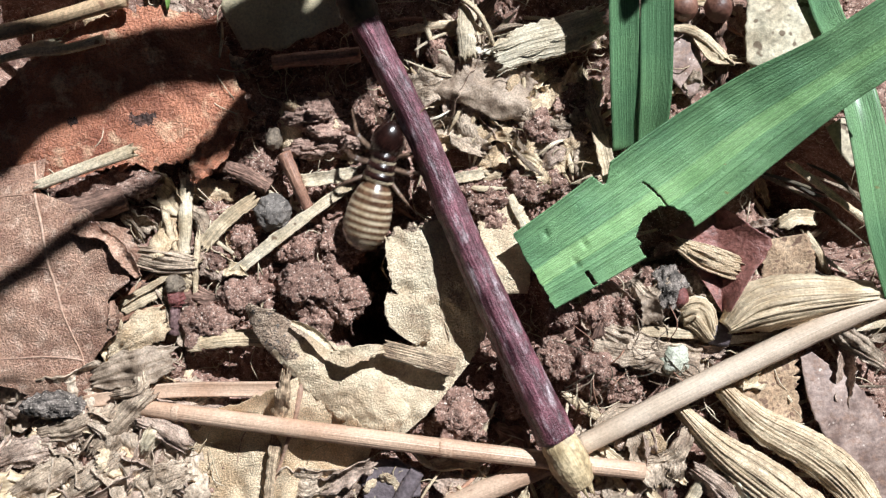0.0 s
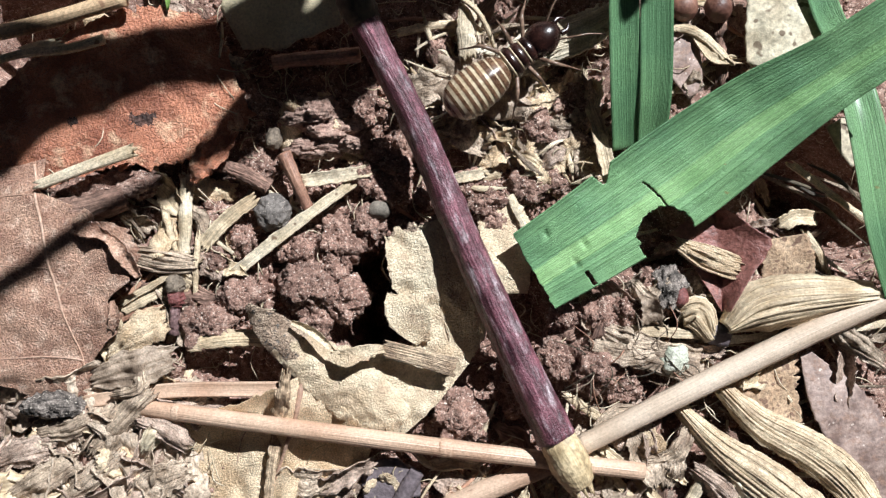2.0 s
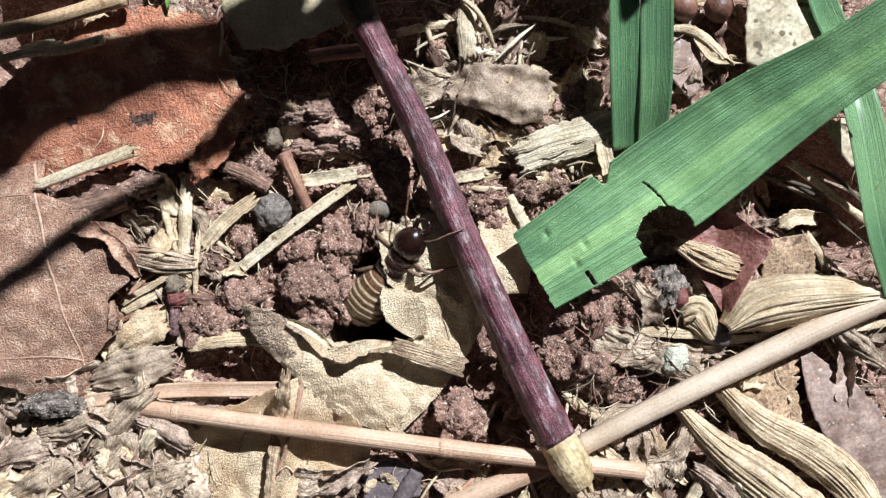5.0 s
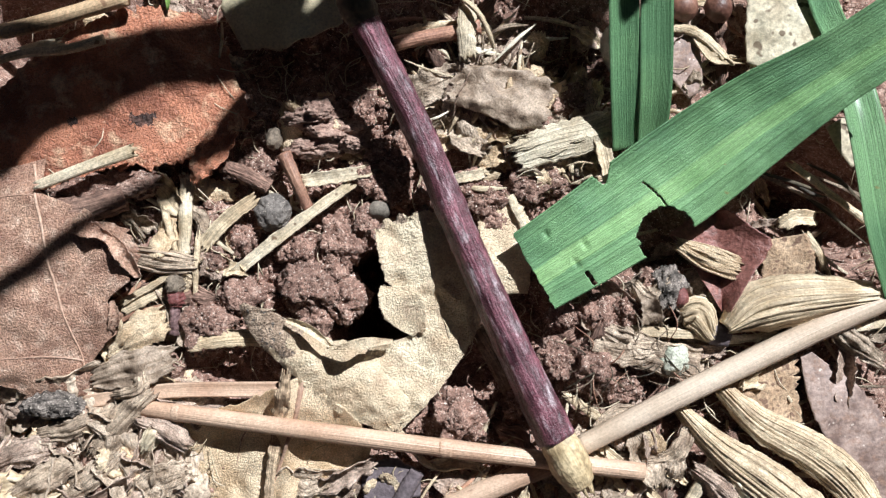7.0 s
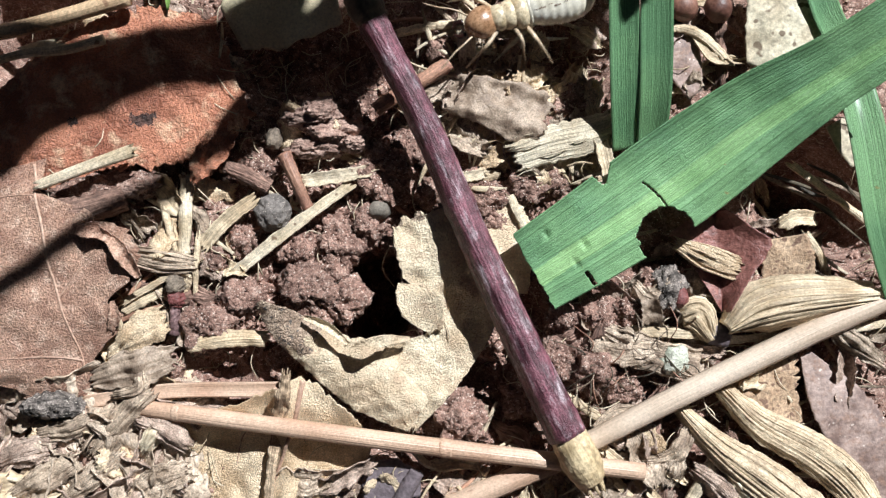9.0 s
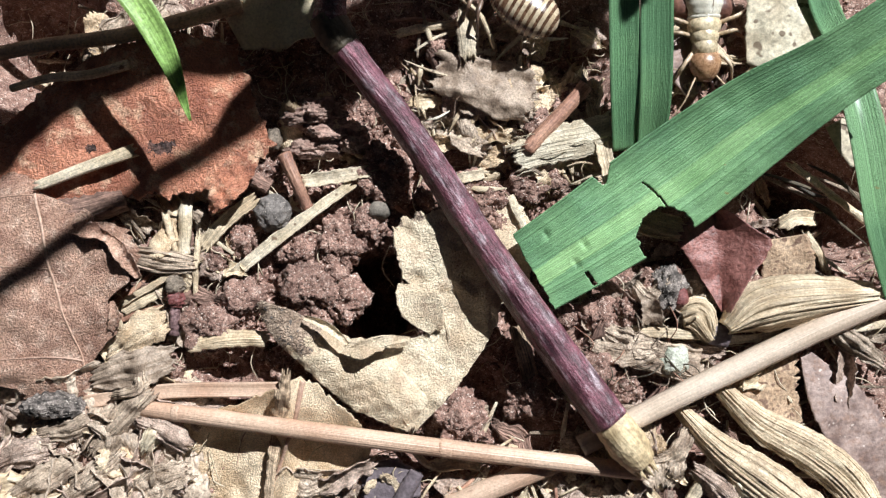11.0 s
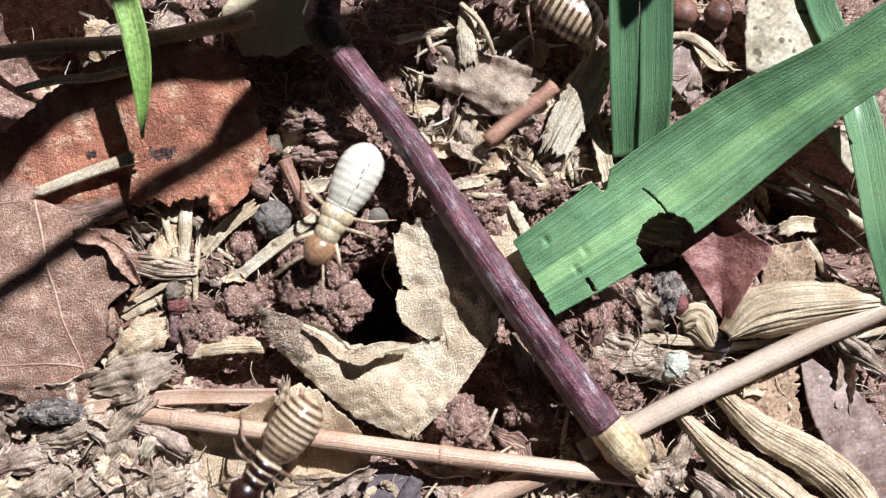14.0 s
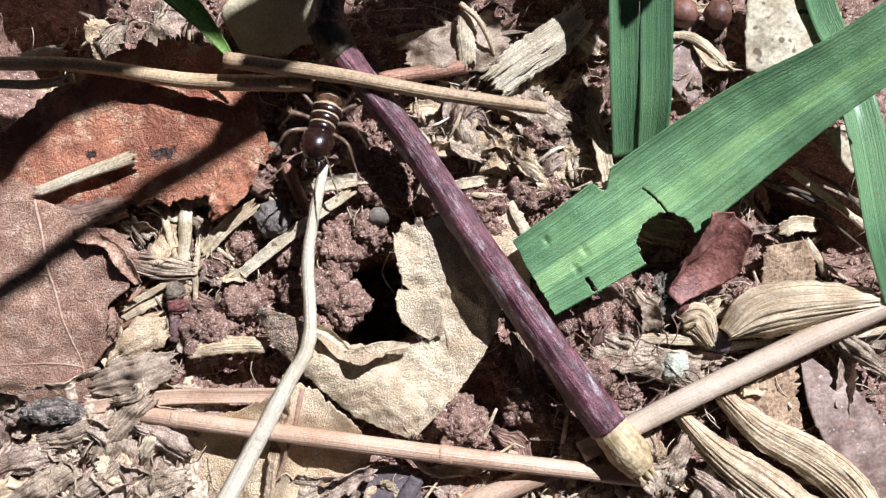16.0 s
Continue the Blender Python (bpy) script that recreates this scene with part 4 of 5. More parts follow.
husk("flat grey-green papery husk", [(11.39, -7.45, 1), (14.73, -7.83, 1.4), (19.25, -8.92, 1.2)], [0.87, 1.13, 1.48], mat=HUSK_GREY, ribs=3, depth=0.2, lift=0.3, seed=93, jag=0.2, nu=30, nv=24)
for k, (a, m, z, w, mt) in enumerate((
        ((-26.49, -15.45, 1.6), (-24.3, -12.97, 2.4), (-21.85, -10.42, 2.6), 24, HUSK_GREY), ((-32.61, -18.74, 1.2), (-29.97, -17.29, 1.9), (-27.47, -15.83, 1.8), 26, HUSK_GREY),
        ((-28.73, -19.14, 1.3), (-26.13, -17.05, 2), (-24.02, -15.15, 2), 22, FLAKE), ((-22.75, -12.83, 2), (-20.68, -13.56, 2.6), (-19.16, -14.94, 2), 26, FLAKE_PINK),
        ((-26.35, -9.83, 1.4), (-22.9, -8.8, 2.2), (-20.2, -8.1, 1.6), 34, FLAKE_TAN), ((-25.21, -7.88, 1), (-22.88, -6.32, 1.6), (-20.87, -5.08, 1.2), 34, LEAF_BUFF),
        ((-26.95, -12.92, 1.5), (-25, -13.85, 2.2), (-25.57, -16.47, 1.8), 20, FLAKE), ((-23.16, -18.69, 1.4), (-21.03, -17.24, 2.1), (-19.06, -16.51, 1.6), 30, FLAKE),
        ((-33.56, -16.22, 1), (-31.33, -15.22, 1.7), (-29.12, -14.86, 1.4), 28, FLAKE_PINK), ((-22.33, -15.15, 2), (-21.51, -13.77, 2.6), (-20.94, -12.97, 2.4), 18, LEAF_CREAM),
        ((-30.99, -14.08, 1), (-28.11, -13.5, 1.8), (-26.06, -12.69, 1.6), 20, HUSK_GREY), ((-24.65, -10.93, 2), (-22.5, -10.39, 2.8), (-22.35, -9.17, 2.6), 14, HUSK_GREY),
        ((11.39, -13.65, 1), (13.43, -12.28, 1.5), (15.62, -12.98, 1.2), 16, HUSK_GREY), ((15.28, -16.27, 0.8), (17.28, -15.71, 1.4), (18.61, -13.62, 1.2), 18, HUSK_GREY),
        ((28.51, -5.09, 1), (30.44, -6.76, 1.5), (33.12, -8.49, 1.2), 22, FLAKE), ((14.38, -2.53, 1), (15.54, -3.78, 1.6), (17.28, -2.51, 1.4), 20, FLAKE),
        ((11.85, -5.97, 0.8), (13.45, -6.77, 1.4), (15.62, -7.21, 1.2), 24, FLAKE), ((21.69, -16.67, 0.9), (23.24, -18.26, 1.4), (25.44, -19.17, 1.2), 26, LEAF_CREAM),
        ((19.12, -16.67, 0.9), (20.69, -17.84, 1.4), (22.03, -19.17, 1.2), 26, FLAKE_PINK), ((17, -17.99, 0.8), (17.52, -16.8, 1.3), (17.78, -15.35, 1.1), 18, FLAKE))):
    husk("crumpled weathered dry flake in the litter heap", [a, m, z], [0.02 * w, 0.04 * w, 0.03 * w], mat=mt, ribs=3, depth=0.22, lift=0.35, seed=200 + k * 3.1, jag=0.25, fray=0.7, wave=0.5, wave_scale=0.6, nu=26, nv=20, name="litter_flake", curl=(-0.3, 0.3, 0.1)[k % 3])
v_, f_, uv_ = tube([(19.89, -6.27, 1.2), (20.63, -6.44, 1.3), (21.6, -6.7, 1.2)], [0.78, 0.87, 0.78], sides=10, flat=0.6, rough=0.1)
tagged(ob_from("husk_end", v_, f_, SLATE, (20.63, -6.44, 1.3), uvs=uv_), "dark blunt end of a dry husk", "husk")

# ---- stones, clods, bark ----
clod((-12.78, 2.78, 1.1), (1.39, 1.35, 1.2), "round grey pebble on soil", "pebble", STONE, "stone", "stones", amp=0.2, freq=1.8, crumbs=0.12, level=5)
clod((-4.79, 2.95, 1), (0.87, 0.69, 0.7), "small greenish pebble among crumbs", "pebble", STONE_GREEN, "stone", "stones", amp=0.2, crumbs=0.0)
clod((-12.85, 8.35, 0.7), (0.6, 0.8, 0.55), "small grey pebble lying on soil", "pebble", BUD_TOP, "stone", "stones", amp=0.3, crumbs=0.0)
clod((18.18, 18.31, 1.2), (1.17, 1.13, 1.1), "round brown seed in litter", "seed", BERRY, "seed", "seeds", amp=0.12, crumbs=0.0)
clod((20.83, 18.23, 1.2), (1.08, 1.13, 1.1), "round brown seed in litter", "seed", BERRY, "seed", "seeds", amp=0.12, crumbs=0.0)
clod((17.6, -8.45, 1.4), (1.15, 1.1, 0.8), "pale grey-green lichen lump", "lichen", LICHEN, "lichen", "lichen", amp=0.3, crumbs=0.3, level=4)
clod_grains = ([], [])
for k, (c, r) in enumerate((((-10.29, -2.75, 0.6), 50), ((-15.47, -3.62, 0.5), 40), ((-15.26, 0.69, 0.5), 28), ((-17.17, -0.82, 0.6), 24), ((-17.65, -5.57, 0.4), 50),
                            ((1.12, -12.83, 0.8), 52), ((11.47, -9.01, 0.5), 52), ((8.66, -8.58, 0.5), 36), ((-9.68, -5.58, 0.3), 30), ((-7.95, 0.48, 0.3), 44),
                            ((-4.06, 4.36, 0.4), 34), ((-5.79, 1.77, 0.3), 36), ((3.28, 3.93, 0.4), 34), ((6.3, 4.79, 0.4), 36), ((8.46, 5.22, 0.4), 28),
                            ((3.72, 2.2, 0.3), 26), ((11.93, -5.14, 0.3), 36), ((14.09, -4.5, 0.3), 34), ((-2.77, 0.91, 0.2), 30), ((-10.98, 0.04, 0.3), 34),
                            ((-20.95, -9.05, 0.2), 26), ((-12.29, -8.61, 0.2), 28), ((13.66, -10.76, 0.3), 30), ((-0.17, 15.15, 0.4), 26), ((7.16, 9.11, 0.4), 32),
                            ((9.77, 11.28, 0.3), 30), ((-2.77, 8.28, 0.1), 26), ((-14.02, 6.1, 0.2), 30), ((16.68, -2.98, 0.3), 40), ((23.2, -3.42, 0.2), 36),
                            ((6.33, -11.23, 0.1), 40), ((9.35, -5.15, 0.2), 30), ((-7.41, -3.75, 0.5), 42), ((-8.36, -1.68, 0.5), 34), ((-3.61, 6.06, 0.7), 30), ((-5.77, 5.55, 0.6), 30), ((-0.82, 4.13, 0.7), 28), ((1.98, 4.99, 0.6), 26), ((-1.81, 7.47, 0.4), 24), ((-4.82, 7.45, 0.6), 24))):
    crumb_clod(c, (0.04 * r, 0.04 * r, 0.03 * r), k + 1)
    grains_on(c, 0.04 * r, 0.03 * r, k + 1, clod_grains)
tagged(ob_from("soil_grains", *clod_grains, SOIL, smooth=False), "fine reddish brown soil grains clinging to the clods", "soil", kind="stuff")
for k, (c, sx, sy, sz) in enumerate((((-9.6, 10.33, 0.9), 52, 28, 34), ((-7.91, 8.85, 0.7), 50, 24, 26), ((-9.66, 7.72, 0.5), 46, 18, 20), ((-6.82, 8.11, 0.8), 26, 18, 24), ((-23.35, 4.55, 0.8), 30, 18, 24), ((-25.96, 4.86, 0.7), 36, 14, 20))):
    v_, f_ = crag(c, (0.04 * sx, 0.04 * sy, 0.04 * sz), 5, 40 + k)
    tagged(ob_from("bark_crust", v_, f_, CRUST, c), "flaking reddish brown bark crust on soil", "bark", "bark crusts")

# ---- small litter under the broad blade ----
v_, f_ = crag((17.0, -2.9, 1.3), (1.1, 1.45, 0.9), 5, 71)
tagged(ob_from("charred_tuft", v_, f_, CHAR, (17.0, -2.9, 1.3)), "dark grey charred plant tuft on soil", "plant debris")
clod((17.95, -3.7, 1.4), (0.62, 0.75, 0.6), "small reddish brown seed beside a husk", "seed", BUD_RING, "seed", "seeds", amp=0.15, crumbs=0.05, level=4)
leaf_thing("papery_scrap", FLAKE_TAN, "thin upright papery scrap of brown leaf", [(14.7, -2.9, 1.2), (15.3, -4.0, 2.0), (15.7, -5.6, 1.5)], [0.3, 0.75, 0.9], [0.25, 0.55, 0.8], nu=36, nv=20, curl=0.5, wave=0.4, wave_scale=0.9, jag=0.3, fray=0.7, seed=141)
leaf_thing("papery_scrap", FLAKE, "grey translucent scrap of skeleton leaf", [(11.2, -7.1, 1.8), (13.6, -7.9, 2.1), (16.9, -7.6, 1.7)], [0.4, 0.8, 0.5], [0.5, 0.9, 0.6], nu=44, nv=20, curl=-0.3, wave=0.5, wave_scale=0.7, jag=0.35, fray=0.7, seed=143)
rng_ = random.Random(91)
for k in range(26):
    x0, y0 = rng_.uniform(10.6, 18.5), rng_.uniform(-11.0, -6.6)
    a, l, b = rng_.uniform(0, 6.28), rng_.uniform(1.6, 4.2), rng_.uniform(-1.1, 1.1)
    stalk_thing("root_thread", rng_.choice((HUSK_GREY, STRAW_RED, SHEATH, HUSK_GREY)), "hair-fine tangled brown root thread", [(x0, y0, 1.4), (x0 + l * 0.4 * math.cos(a) - b * math.sin(a), y0 + l * 0.4 * math.sin(a) + b * math.cos(a), 2.3), (x0 + l * math.cos(a), y0 + l * math.sin(a), 1.2)],
                [0.035, 0.05, 0.03], category="root", group="root threads", sides=5, nu=16)
# shredded straw and curled scraps behind the stem
stalk_thing("curved_stalk", HUSK, "pale curved grass stalk standing out of the litter", [(1.3, 18.6, 3.0), (2.6, 17.3, 3.4), (3.4, 15.9, 3.0), (3.8, 15.0, 2.2)], [0.2, 0.2, 0.18, 0.12], category="grass", ridge=0.08, ridges=6, rough=0.15, nu=40)
rng_ = random.Random(97)
for k in range(64):
    x0, y0 = rng_.uniform(-2.2, 12.2), rng_.uniform(4.6, 16.5)
    a, l = rng_.choice((rng_.gauss(0.35, 0.4), rng_.gauss(1.2, 0.5), rng_.uniform(0, 3.1))), rng_.uniform(1.2, 4.6)
    z0 = ground_z(x0, y0) + rng_.uniform(0.9, 2.0)
    stalk_thing("straw_shred", rng_.choice((STRAW, HUSK, HUSK, HUSK_GREY, STRAW_BLEACHED)), "thin torn shred of pale straw", [(x0, y0, z0), (x0 + l * 0.5 * math.cos(a), y0 + l * 0.5 * math.sin(a) + rng_.uniform(-0.3, 0.3), z0 + 0.35), (x0 + l * math.cos(a), y0 + l * math.sin(a), z0 + rng_.uniform(-0.6, 0.3))],
                [0.05, rng_.uniform(0.07, 0.26), 0.04], category="straw", group="straw shreds", sides=7, nu=18, rough=0.4, flat=0.45)
for k, (x0, y0, w, mt) in enumerate(((-0.2, 8.0, 1.3, LEAF_BUFF), (1.9, 9.2, 1.6, FLAKE), (4.2, 7.2, 1.5, LEAF_BUFF), (6.6, 6.5, 1.4, HUSK), (0.2, 13.6, 1.6, FLAKE_TAN), (-1.4, 11.2, 1.2, HUSK), (6.2, 10.0, 1.4, FLAKE), (8.4, 6.9, 1.3, FLAKE_PINK), (11.3, 16.6, 1.3, HUSK), (10.8, 13.2, 1.2, HUSK), (3.0, 5.6, 1.2, HUSK), (7.6, 5.2, 1.0, LEAF_BUFF))):
    a = k * 1.9
    leaf_thing("curled_scrap", mt, "curled pale scrap of dry leaf in the litter", [(x0 - w * math.cos(a), y0 - w * math.sin(a), ground_z(x0, y0) + 1.2), (x0, y0, ground_z(x0, y0) + 1.8), (x0 + w * math.cos(a), y0 + w * math.sin(a), ground_z(x0, y0) + 1.3)],
               [0.3, 0.55 * w, 0.25], [0.2, 0.5 * w, 0.35], group="curled scraps", nu=30, nv=16, thick=0.1, curl=(0.5, -0.5, 0.25)[k % 3], wave=0.4, wave_scale=0.9, jag=0.3, fray=0.6, seed=150 + k * 2.3)

# ---- purple stem (it is shoved along by the insects) ----
stem = empty("purple_stem", (0, 0, 0), "purple woody stem with a tan broken end, lying over straws", "stem")


def stem_part(name, path, radii, mat, **kw):
    v, f, uv = tube(path, radii, **kw)
    ob_from(name, v, f, mat, (0, 0, 0), stem, uvs=uv)


stem_part("stalk", [(-16.8, 0, 0), (-8, 0.3, 0), (0, 0, 0.1), (8, -0.1, 0), (16.6, 0, 0)], [1.04, 1.08, 1.15, 1.28, 1.46], STEM, sides=28, nu=140, ridge=0.035, ridges=5, rough=0.05, node=((0.44, 0.06), (0.03, 0.1)))
stem_part("broken_end", [(16.0, 0, 0), (17.6, 0.05, 0.0), (19.2, 0.1, -0.25), (20.5, 0.15, -0.6)], [1.3, 1.42, 1.45, 1.15], STEM_TAN, sides=24, nu=30, ridge=0.03, ridges=9, rough=0.06)
for k in range(9):
    a = k * 0.698
    y, z, l = math.cos(a) * 0.85, math.sin(a) * 0.75, 1.0 + 0.9 * abs(nz(k * 1.3, 4.4))
    stem_part("splinter", [(19.8, y, z - 0.45), (20.5, y * 0.98, z - 0.6), (20.6 + l, y * (0.8 + 0.5 * nz(k, 2.2)) + 0.15, z * 0.8 - 0.9)], [0.34, 0.26, 0.04], STEM_TAN, sides=6, nu=8, rough=0.4)
# the node's dark colour replaces shade that misses this end of the stem
stem_part("node", [(-16.4, 0, 0), (-17.6, 0, 0.1), (-19.2, 0.1, 0.2)], [1.12, 1.34, 1.2], SHEATH, sides=20, nu=24, ridge=0.05, rough=0.1)
stem_part("branch", [(-18.6, 0.1, 0.2), (-20.6, 2.2, 0.5), (-25, 9, 1.2)], [1.2, 1.0, 0.9], STEM, sides=14, nu=24, ridge=0.05)

# ---- things that the insects drag or push ----
def loose_stalk(name, mat, label, length, r0, r1, bend=0.0, category="straw", **kw):
    h = length / 2
    v, f, uv = tube([(-h, 0, 0), (-h / 3, bend, 0), (h / 3, -bend * 0.6, 0), (h, bend * 0.3, 0)], [r0, (r0 + r1) / 2, r1], **kw)
    return tagged(ob_from(name, v, f, mat, uvs=uv), label, category)


def loose_strip(name, mat, label, length, w0, w1, category="straw", **kw):
    h = length / 2
    v, f, uv, _ = sheet([(-h, 0, 0), (0, 0, 0.15), (h, 0, 0)], [w0, (w0 + w1) / 2, w1], [w0, (w0 + w1) / 2, w1], **kw)
    return tagged(ob_from(name, v, f, mat, uvs=uv), label, category)


top_straw = loose_stalk("straw", STRAW_TAN, "long tan straw pushed over the leaves", 26, 0.5, 0.62, 0.4, sides=12, nu=50, ridge=0.03, rough=0.05)
second_straw = loose_stalk("straw", STRAW_TAN, "tan straw with a blunt end pushed across the stem", 23, 0.6, 0.45, 0.12, sides=12, nu=50, ridge=0.03, rough=0.05, node=((0.5, 0.06),))
thin_straw = loose_stalk("thin_straw", STRAW, "thin pale straw above the red leaf", 9, 0.3, 0.4, 0.2, sides=8, nu=24)
v_, f_, uv_ = tube([(-13.5, 0, 0), (-7, 0.5, 0), (-1, 2.1, 0), (3, 1.3, 0), (13.5, -1.2, 0)], [0.36, 0.45, 0.5, 0.6, 0.7], sides=12, nu=60, ridge=0.05, rough=0.1, node=((0.12, 0.1), (0.5, 0.12)))
dragged_straw = tagged(ob_from("bleached_stalk", v_, f_, STRAW_BLEACHED, uvs=uv_), "long bleached curved stalk dragged by an insect", "straw")
stick = loose_stalk("stick", STRAW_RED, "short reddish stick among litter", 6.6, 0.55, 0.6, 0.05, category="stick", sides=10, nu=20, rough=0.15)
chunk = empty("straw_chunk", (0, 0, 0), "pale broken straw chunk with shredded ends carried by an insect", "straw")
v_, f_, uv_, _ = sheet([(-4.2, 0, 0), (-1.4, 0.12, 0.1), (1.4, -0.05, 0.1), (4.1, 0.1, 0)], [1.05, 1.4, 1.4, 1.2], [1.15, 1.4, 1.4, 1.0], nu=60, nv=40, thick=0.45, curl=-0.3, jag=0.16, fray=0.9, seed=131, wave=0.1, droop=lambda u, s: 0.05 * nz(s * 5, u * 2, 2) + 0.025 * nz(s * 16, u * 3, 5) + 0.2)
ob_from("half_stalk", v_, f_, CHUNK, (0, 0, 0), chunk, uvs=uv_)
for k in range(9):
    y_, x_, l_ = -1.3 + 2.6 * ((k * 4) % 9) / 8, (-3.9, 3.6, -3.2, 0.4, 3.9, -1.5)[k % 6], 0.7 + 1.1 * abs(nz(k * 1.7, 2.2))
    v_, f_, uv_ = tube([(x_ - l_, y_ * (1.0 + 0.3 * nz(k, 5.5)), 0.1), (x_, y_, 0.5 - 0.2 * y_ * y_), (x_ + l_, y_ * (1.0 + 0.35 * nz(k, 7.7)), 0.4 + 0.5 * nz(k * 2.1, 3.1))], [0.03, 0.05 + 0.05 * abs(nz(k, 1.1)), 0.02], sides=6, nu=12, rough=0.4)
    ob_from("shred", v_, f_, (CHUNK, STRAW, CHUNK)[k % 3], (0, 0, 0), chunk, uvs=uv_)
flake = loose_strip("papery_flake", FLAKE_TAN, "thin papery grey leaf flake among fibres", 7.5, 1.5, 2.3, "leaf", nu=30, nv=24, thick=0.1, curl=-0.12, wave=0.8, wave_scale=0.5, jag=0.3, jag_scale=0.5, fray=0.8, seed=105)
pale_flake = loose_strip("pale_flake", FLAKE, "pale fibrous flake in the litter", 5.5, 1.4, 1.0, "leaf", nu=30, nv=20, thick=0.12, wave=0.6, wave_scale=0.6, jag=0.35, fray=0.7, seed=107)
sprout = empty("green_sprout", (0, 0, 0), "bright green narrow sprout blade", "grass")
v_, f_, uv_, _ = sheet([(-6.5, -0.9, 0.6), (-2.5, 0.2, 0.8), (1.5, 0.3, 0.5), (6, -0.6, -0.3)], [0.8, 0.9, 0.75, 0.08], [0.8, 0.9, 0.75, 0.08], nu=40, nv=9, thick=0.12, curl=0.3)
ob_from("blade", v_, f_, SPROUT, (0, 0, 0), sprout, uvs=uv_)

# ---- termites ----
def ellipsoid(c, r, level=3, fn=None):
    pts, faces = ico(level)
    return [Vector((c[0] + p.x * r[0] * (fn(p)[0] if fn else 1), c[1] + p.y * r[1] * (fn(p)[1] if fn else 1), c[2] + p.z * r[2])) for p in pts], faces


def termite(name, label, pale=False):
    root = empty(name, (0, 0, 0), label, "termite", "termites")
    body, leg_mat = (WHITE, AMBER_LEG) if pale else (SKIN, LEG)
    ax, al, aw, ah = (-2.95, 2.95, 1.65, 1.4) if pale else (-2.5, 2.85, 1.68, 1.42)

    def girth(t):
        return max(0.02, (1 - abs(t) ** 2.6) ** 0.55) * (1 - 0.14 * t)

    def skin(a, b, t0, t1, n, m, grow):
        vs, fs = [], []
        for i in range(n):
            t = t0 + (t1 - t0) * i / (n - 1)
            g = girth(t) * grow * (1 + (0.015 * math.sin((t + 1) * 31.4) if grow == 1.0 else 0.0))
            for j in range(m):
                q = a + (b - a) * j / (m - 1)
                k = 1 + 0.05 * math.exp(-(q / 0.14) ** 2)
                vs.append((ax + al * t, math.sin(q) * aw * g, 0.25 + math.cos(q) * ah * g * k))
        for i in range(n - 1):
            for j in range(m - 1):
                fs.append((i * m + j, (i + 1) * m + j, (i + 1) * m + j + 1, i * m + j + 1))
        return vs, [tuple(reversed(q)) for q in fs]

    vs, fs = skin(-math.pi, math.pi, -0.999, 0.999, 44, 33, 1.0)
    abdomen = ob_from("abdomen", vs, fs, body, parent=root)
    n = 10
    for i in range(n):
        a = -0.93 + 1.84 * i / n
        if pale:
            vs, fs = skin(0.28 + 0.05 * (i * 7 % 3 - 1) - 0.016, 0.28 + 0.05 * (i * 7 % 3 - 1) + 0.016 + 0.02 * (i % 2), a + 0.02, a + 0.12 + 0.06 * (i % 2), 4, 5, 1.012)
            ob_from("dorsal_mark", vs, fs, LEG, parent=abdomen)
        else:
            vs, fs = skin(-1.75, 1.75, a, a + 0.082 + 0.05 * (i > 6), 5, 23, 1.022)
            ob_from("tergite", vs, fs, PLATE, parent=abdomen)
    segs = ((-0.2, 1.3, 1.15), (0.6, 1.08, 1.05), (1.4, 0.98, 1.0)) if pale else ((0.5, 1.2, 1.0), (1.2, 1.08, 0.95), (1.95, 1.0, 0.92))
    for x, w, h in segs:
        vs, fs = ellipsoid((x, 0, 0.25), (0.95 if pale else 0.6, w, h * 0.9), 3)
        ob_from("thorax_plate", vs, fs, AMBER if pale else HEAD_DARK, parent=root)
        vs, fs = ellipsoid((x - (0.6 if pale else 0.3), 0, 0.22), (0.4 if pale else 0.22, w * 0.98, h * 0.86), 3)
        ob_from("thorax_joint", vs, fs, body, parent=root, label="cream joint membrane")
    hx = 2.75 if pale else 3.3
    vs, fs = ellipsoid((hx, 0, 0.2), (1.25, 1.18, 1.0) if pale else (1.35, 1.22, 1.05), 4, lambda p: (1, 1 - 0.18 * p.x))
    head = ob_from("head", vs, fs, HEAD_AMBER if pale else HEAD_DARK, parent=root)
    for s in (-1, 1):
        vs, fs, uv = tube([(hx + 1.2, s * 0.45, 0), (hx + 1.75, s * 0.5, -0.1), (hx + 2.15, s * 0.12, -0.15)], [0.24, 0.18, 0.03], sides=8, nu=10)
        ob_from("mandible", vs, fs, HEAD_DARK, parent=head, uvs=uv)
        vs, fs, uv = tube([(hx + 0.8, s * 0.75, 0.3), (hx + 1.7, s * 1.3, 0.8), (hx + 2.7, s * 1.8, 0.7), (hx + 3.7, s * 2.5, 0.3)], [0.08, 0.075, 0.06, 0.035], sides=6, nu=34, rough=0.4)
        ob_from("antenna", vs, fs, leg_mat, parent=head, uvs=uv)
    legs = []
    for i, (x, reach) in enumerate(((segs[2][0], 1.9), (segs[1][0], 0.3), (segs[0][0], -2.0))):
        for s in (-1, 1):
            hip = Vector((x, s * 0.55, 0.0))
            knee, foot = Vector((reach * 0.5, s * 1.5, 0.6)), Vector((reach * 1.25, s * 2.8, -1.55))
            vs, fs, uv = tube([(0, 0, 0), tuple(knee), tuple(knee.lerp(foot, 0.55) + Vector((0, 0, 0.15))), tuple(foot)], [0.17, 0.15, 0.075, 0.04], sides=7, nu=18)
            leg = ob_from("leg", vs, fs, leg_mat, parent=root, uvs=uv)
            leg.location = hip * MM
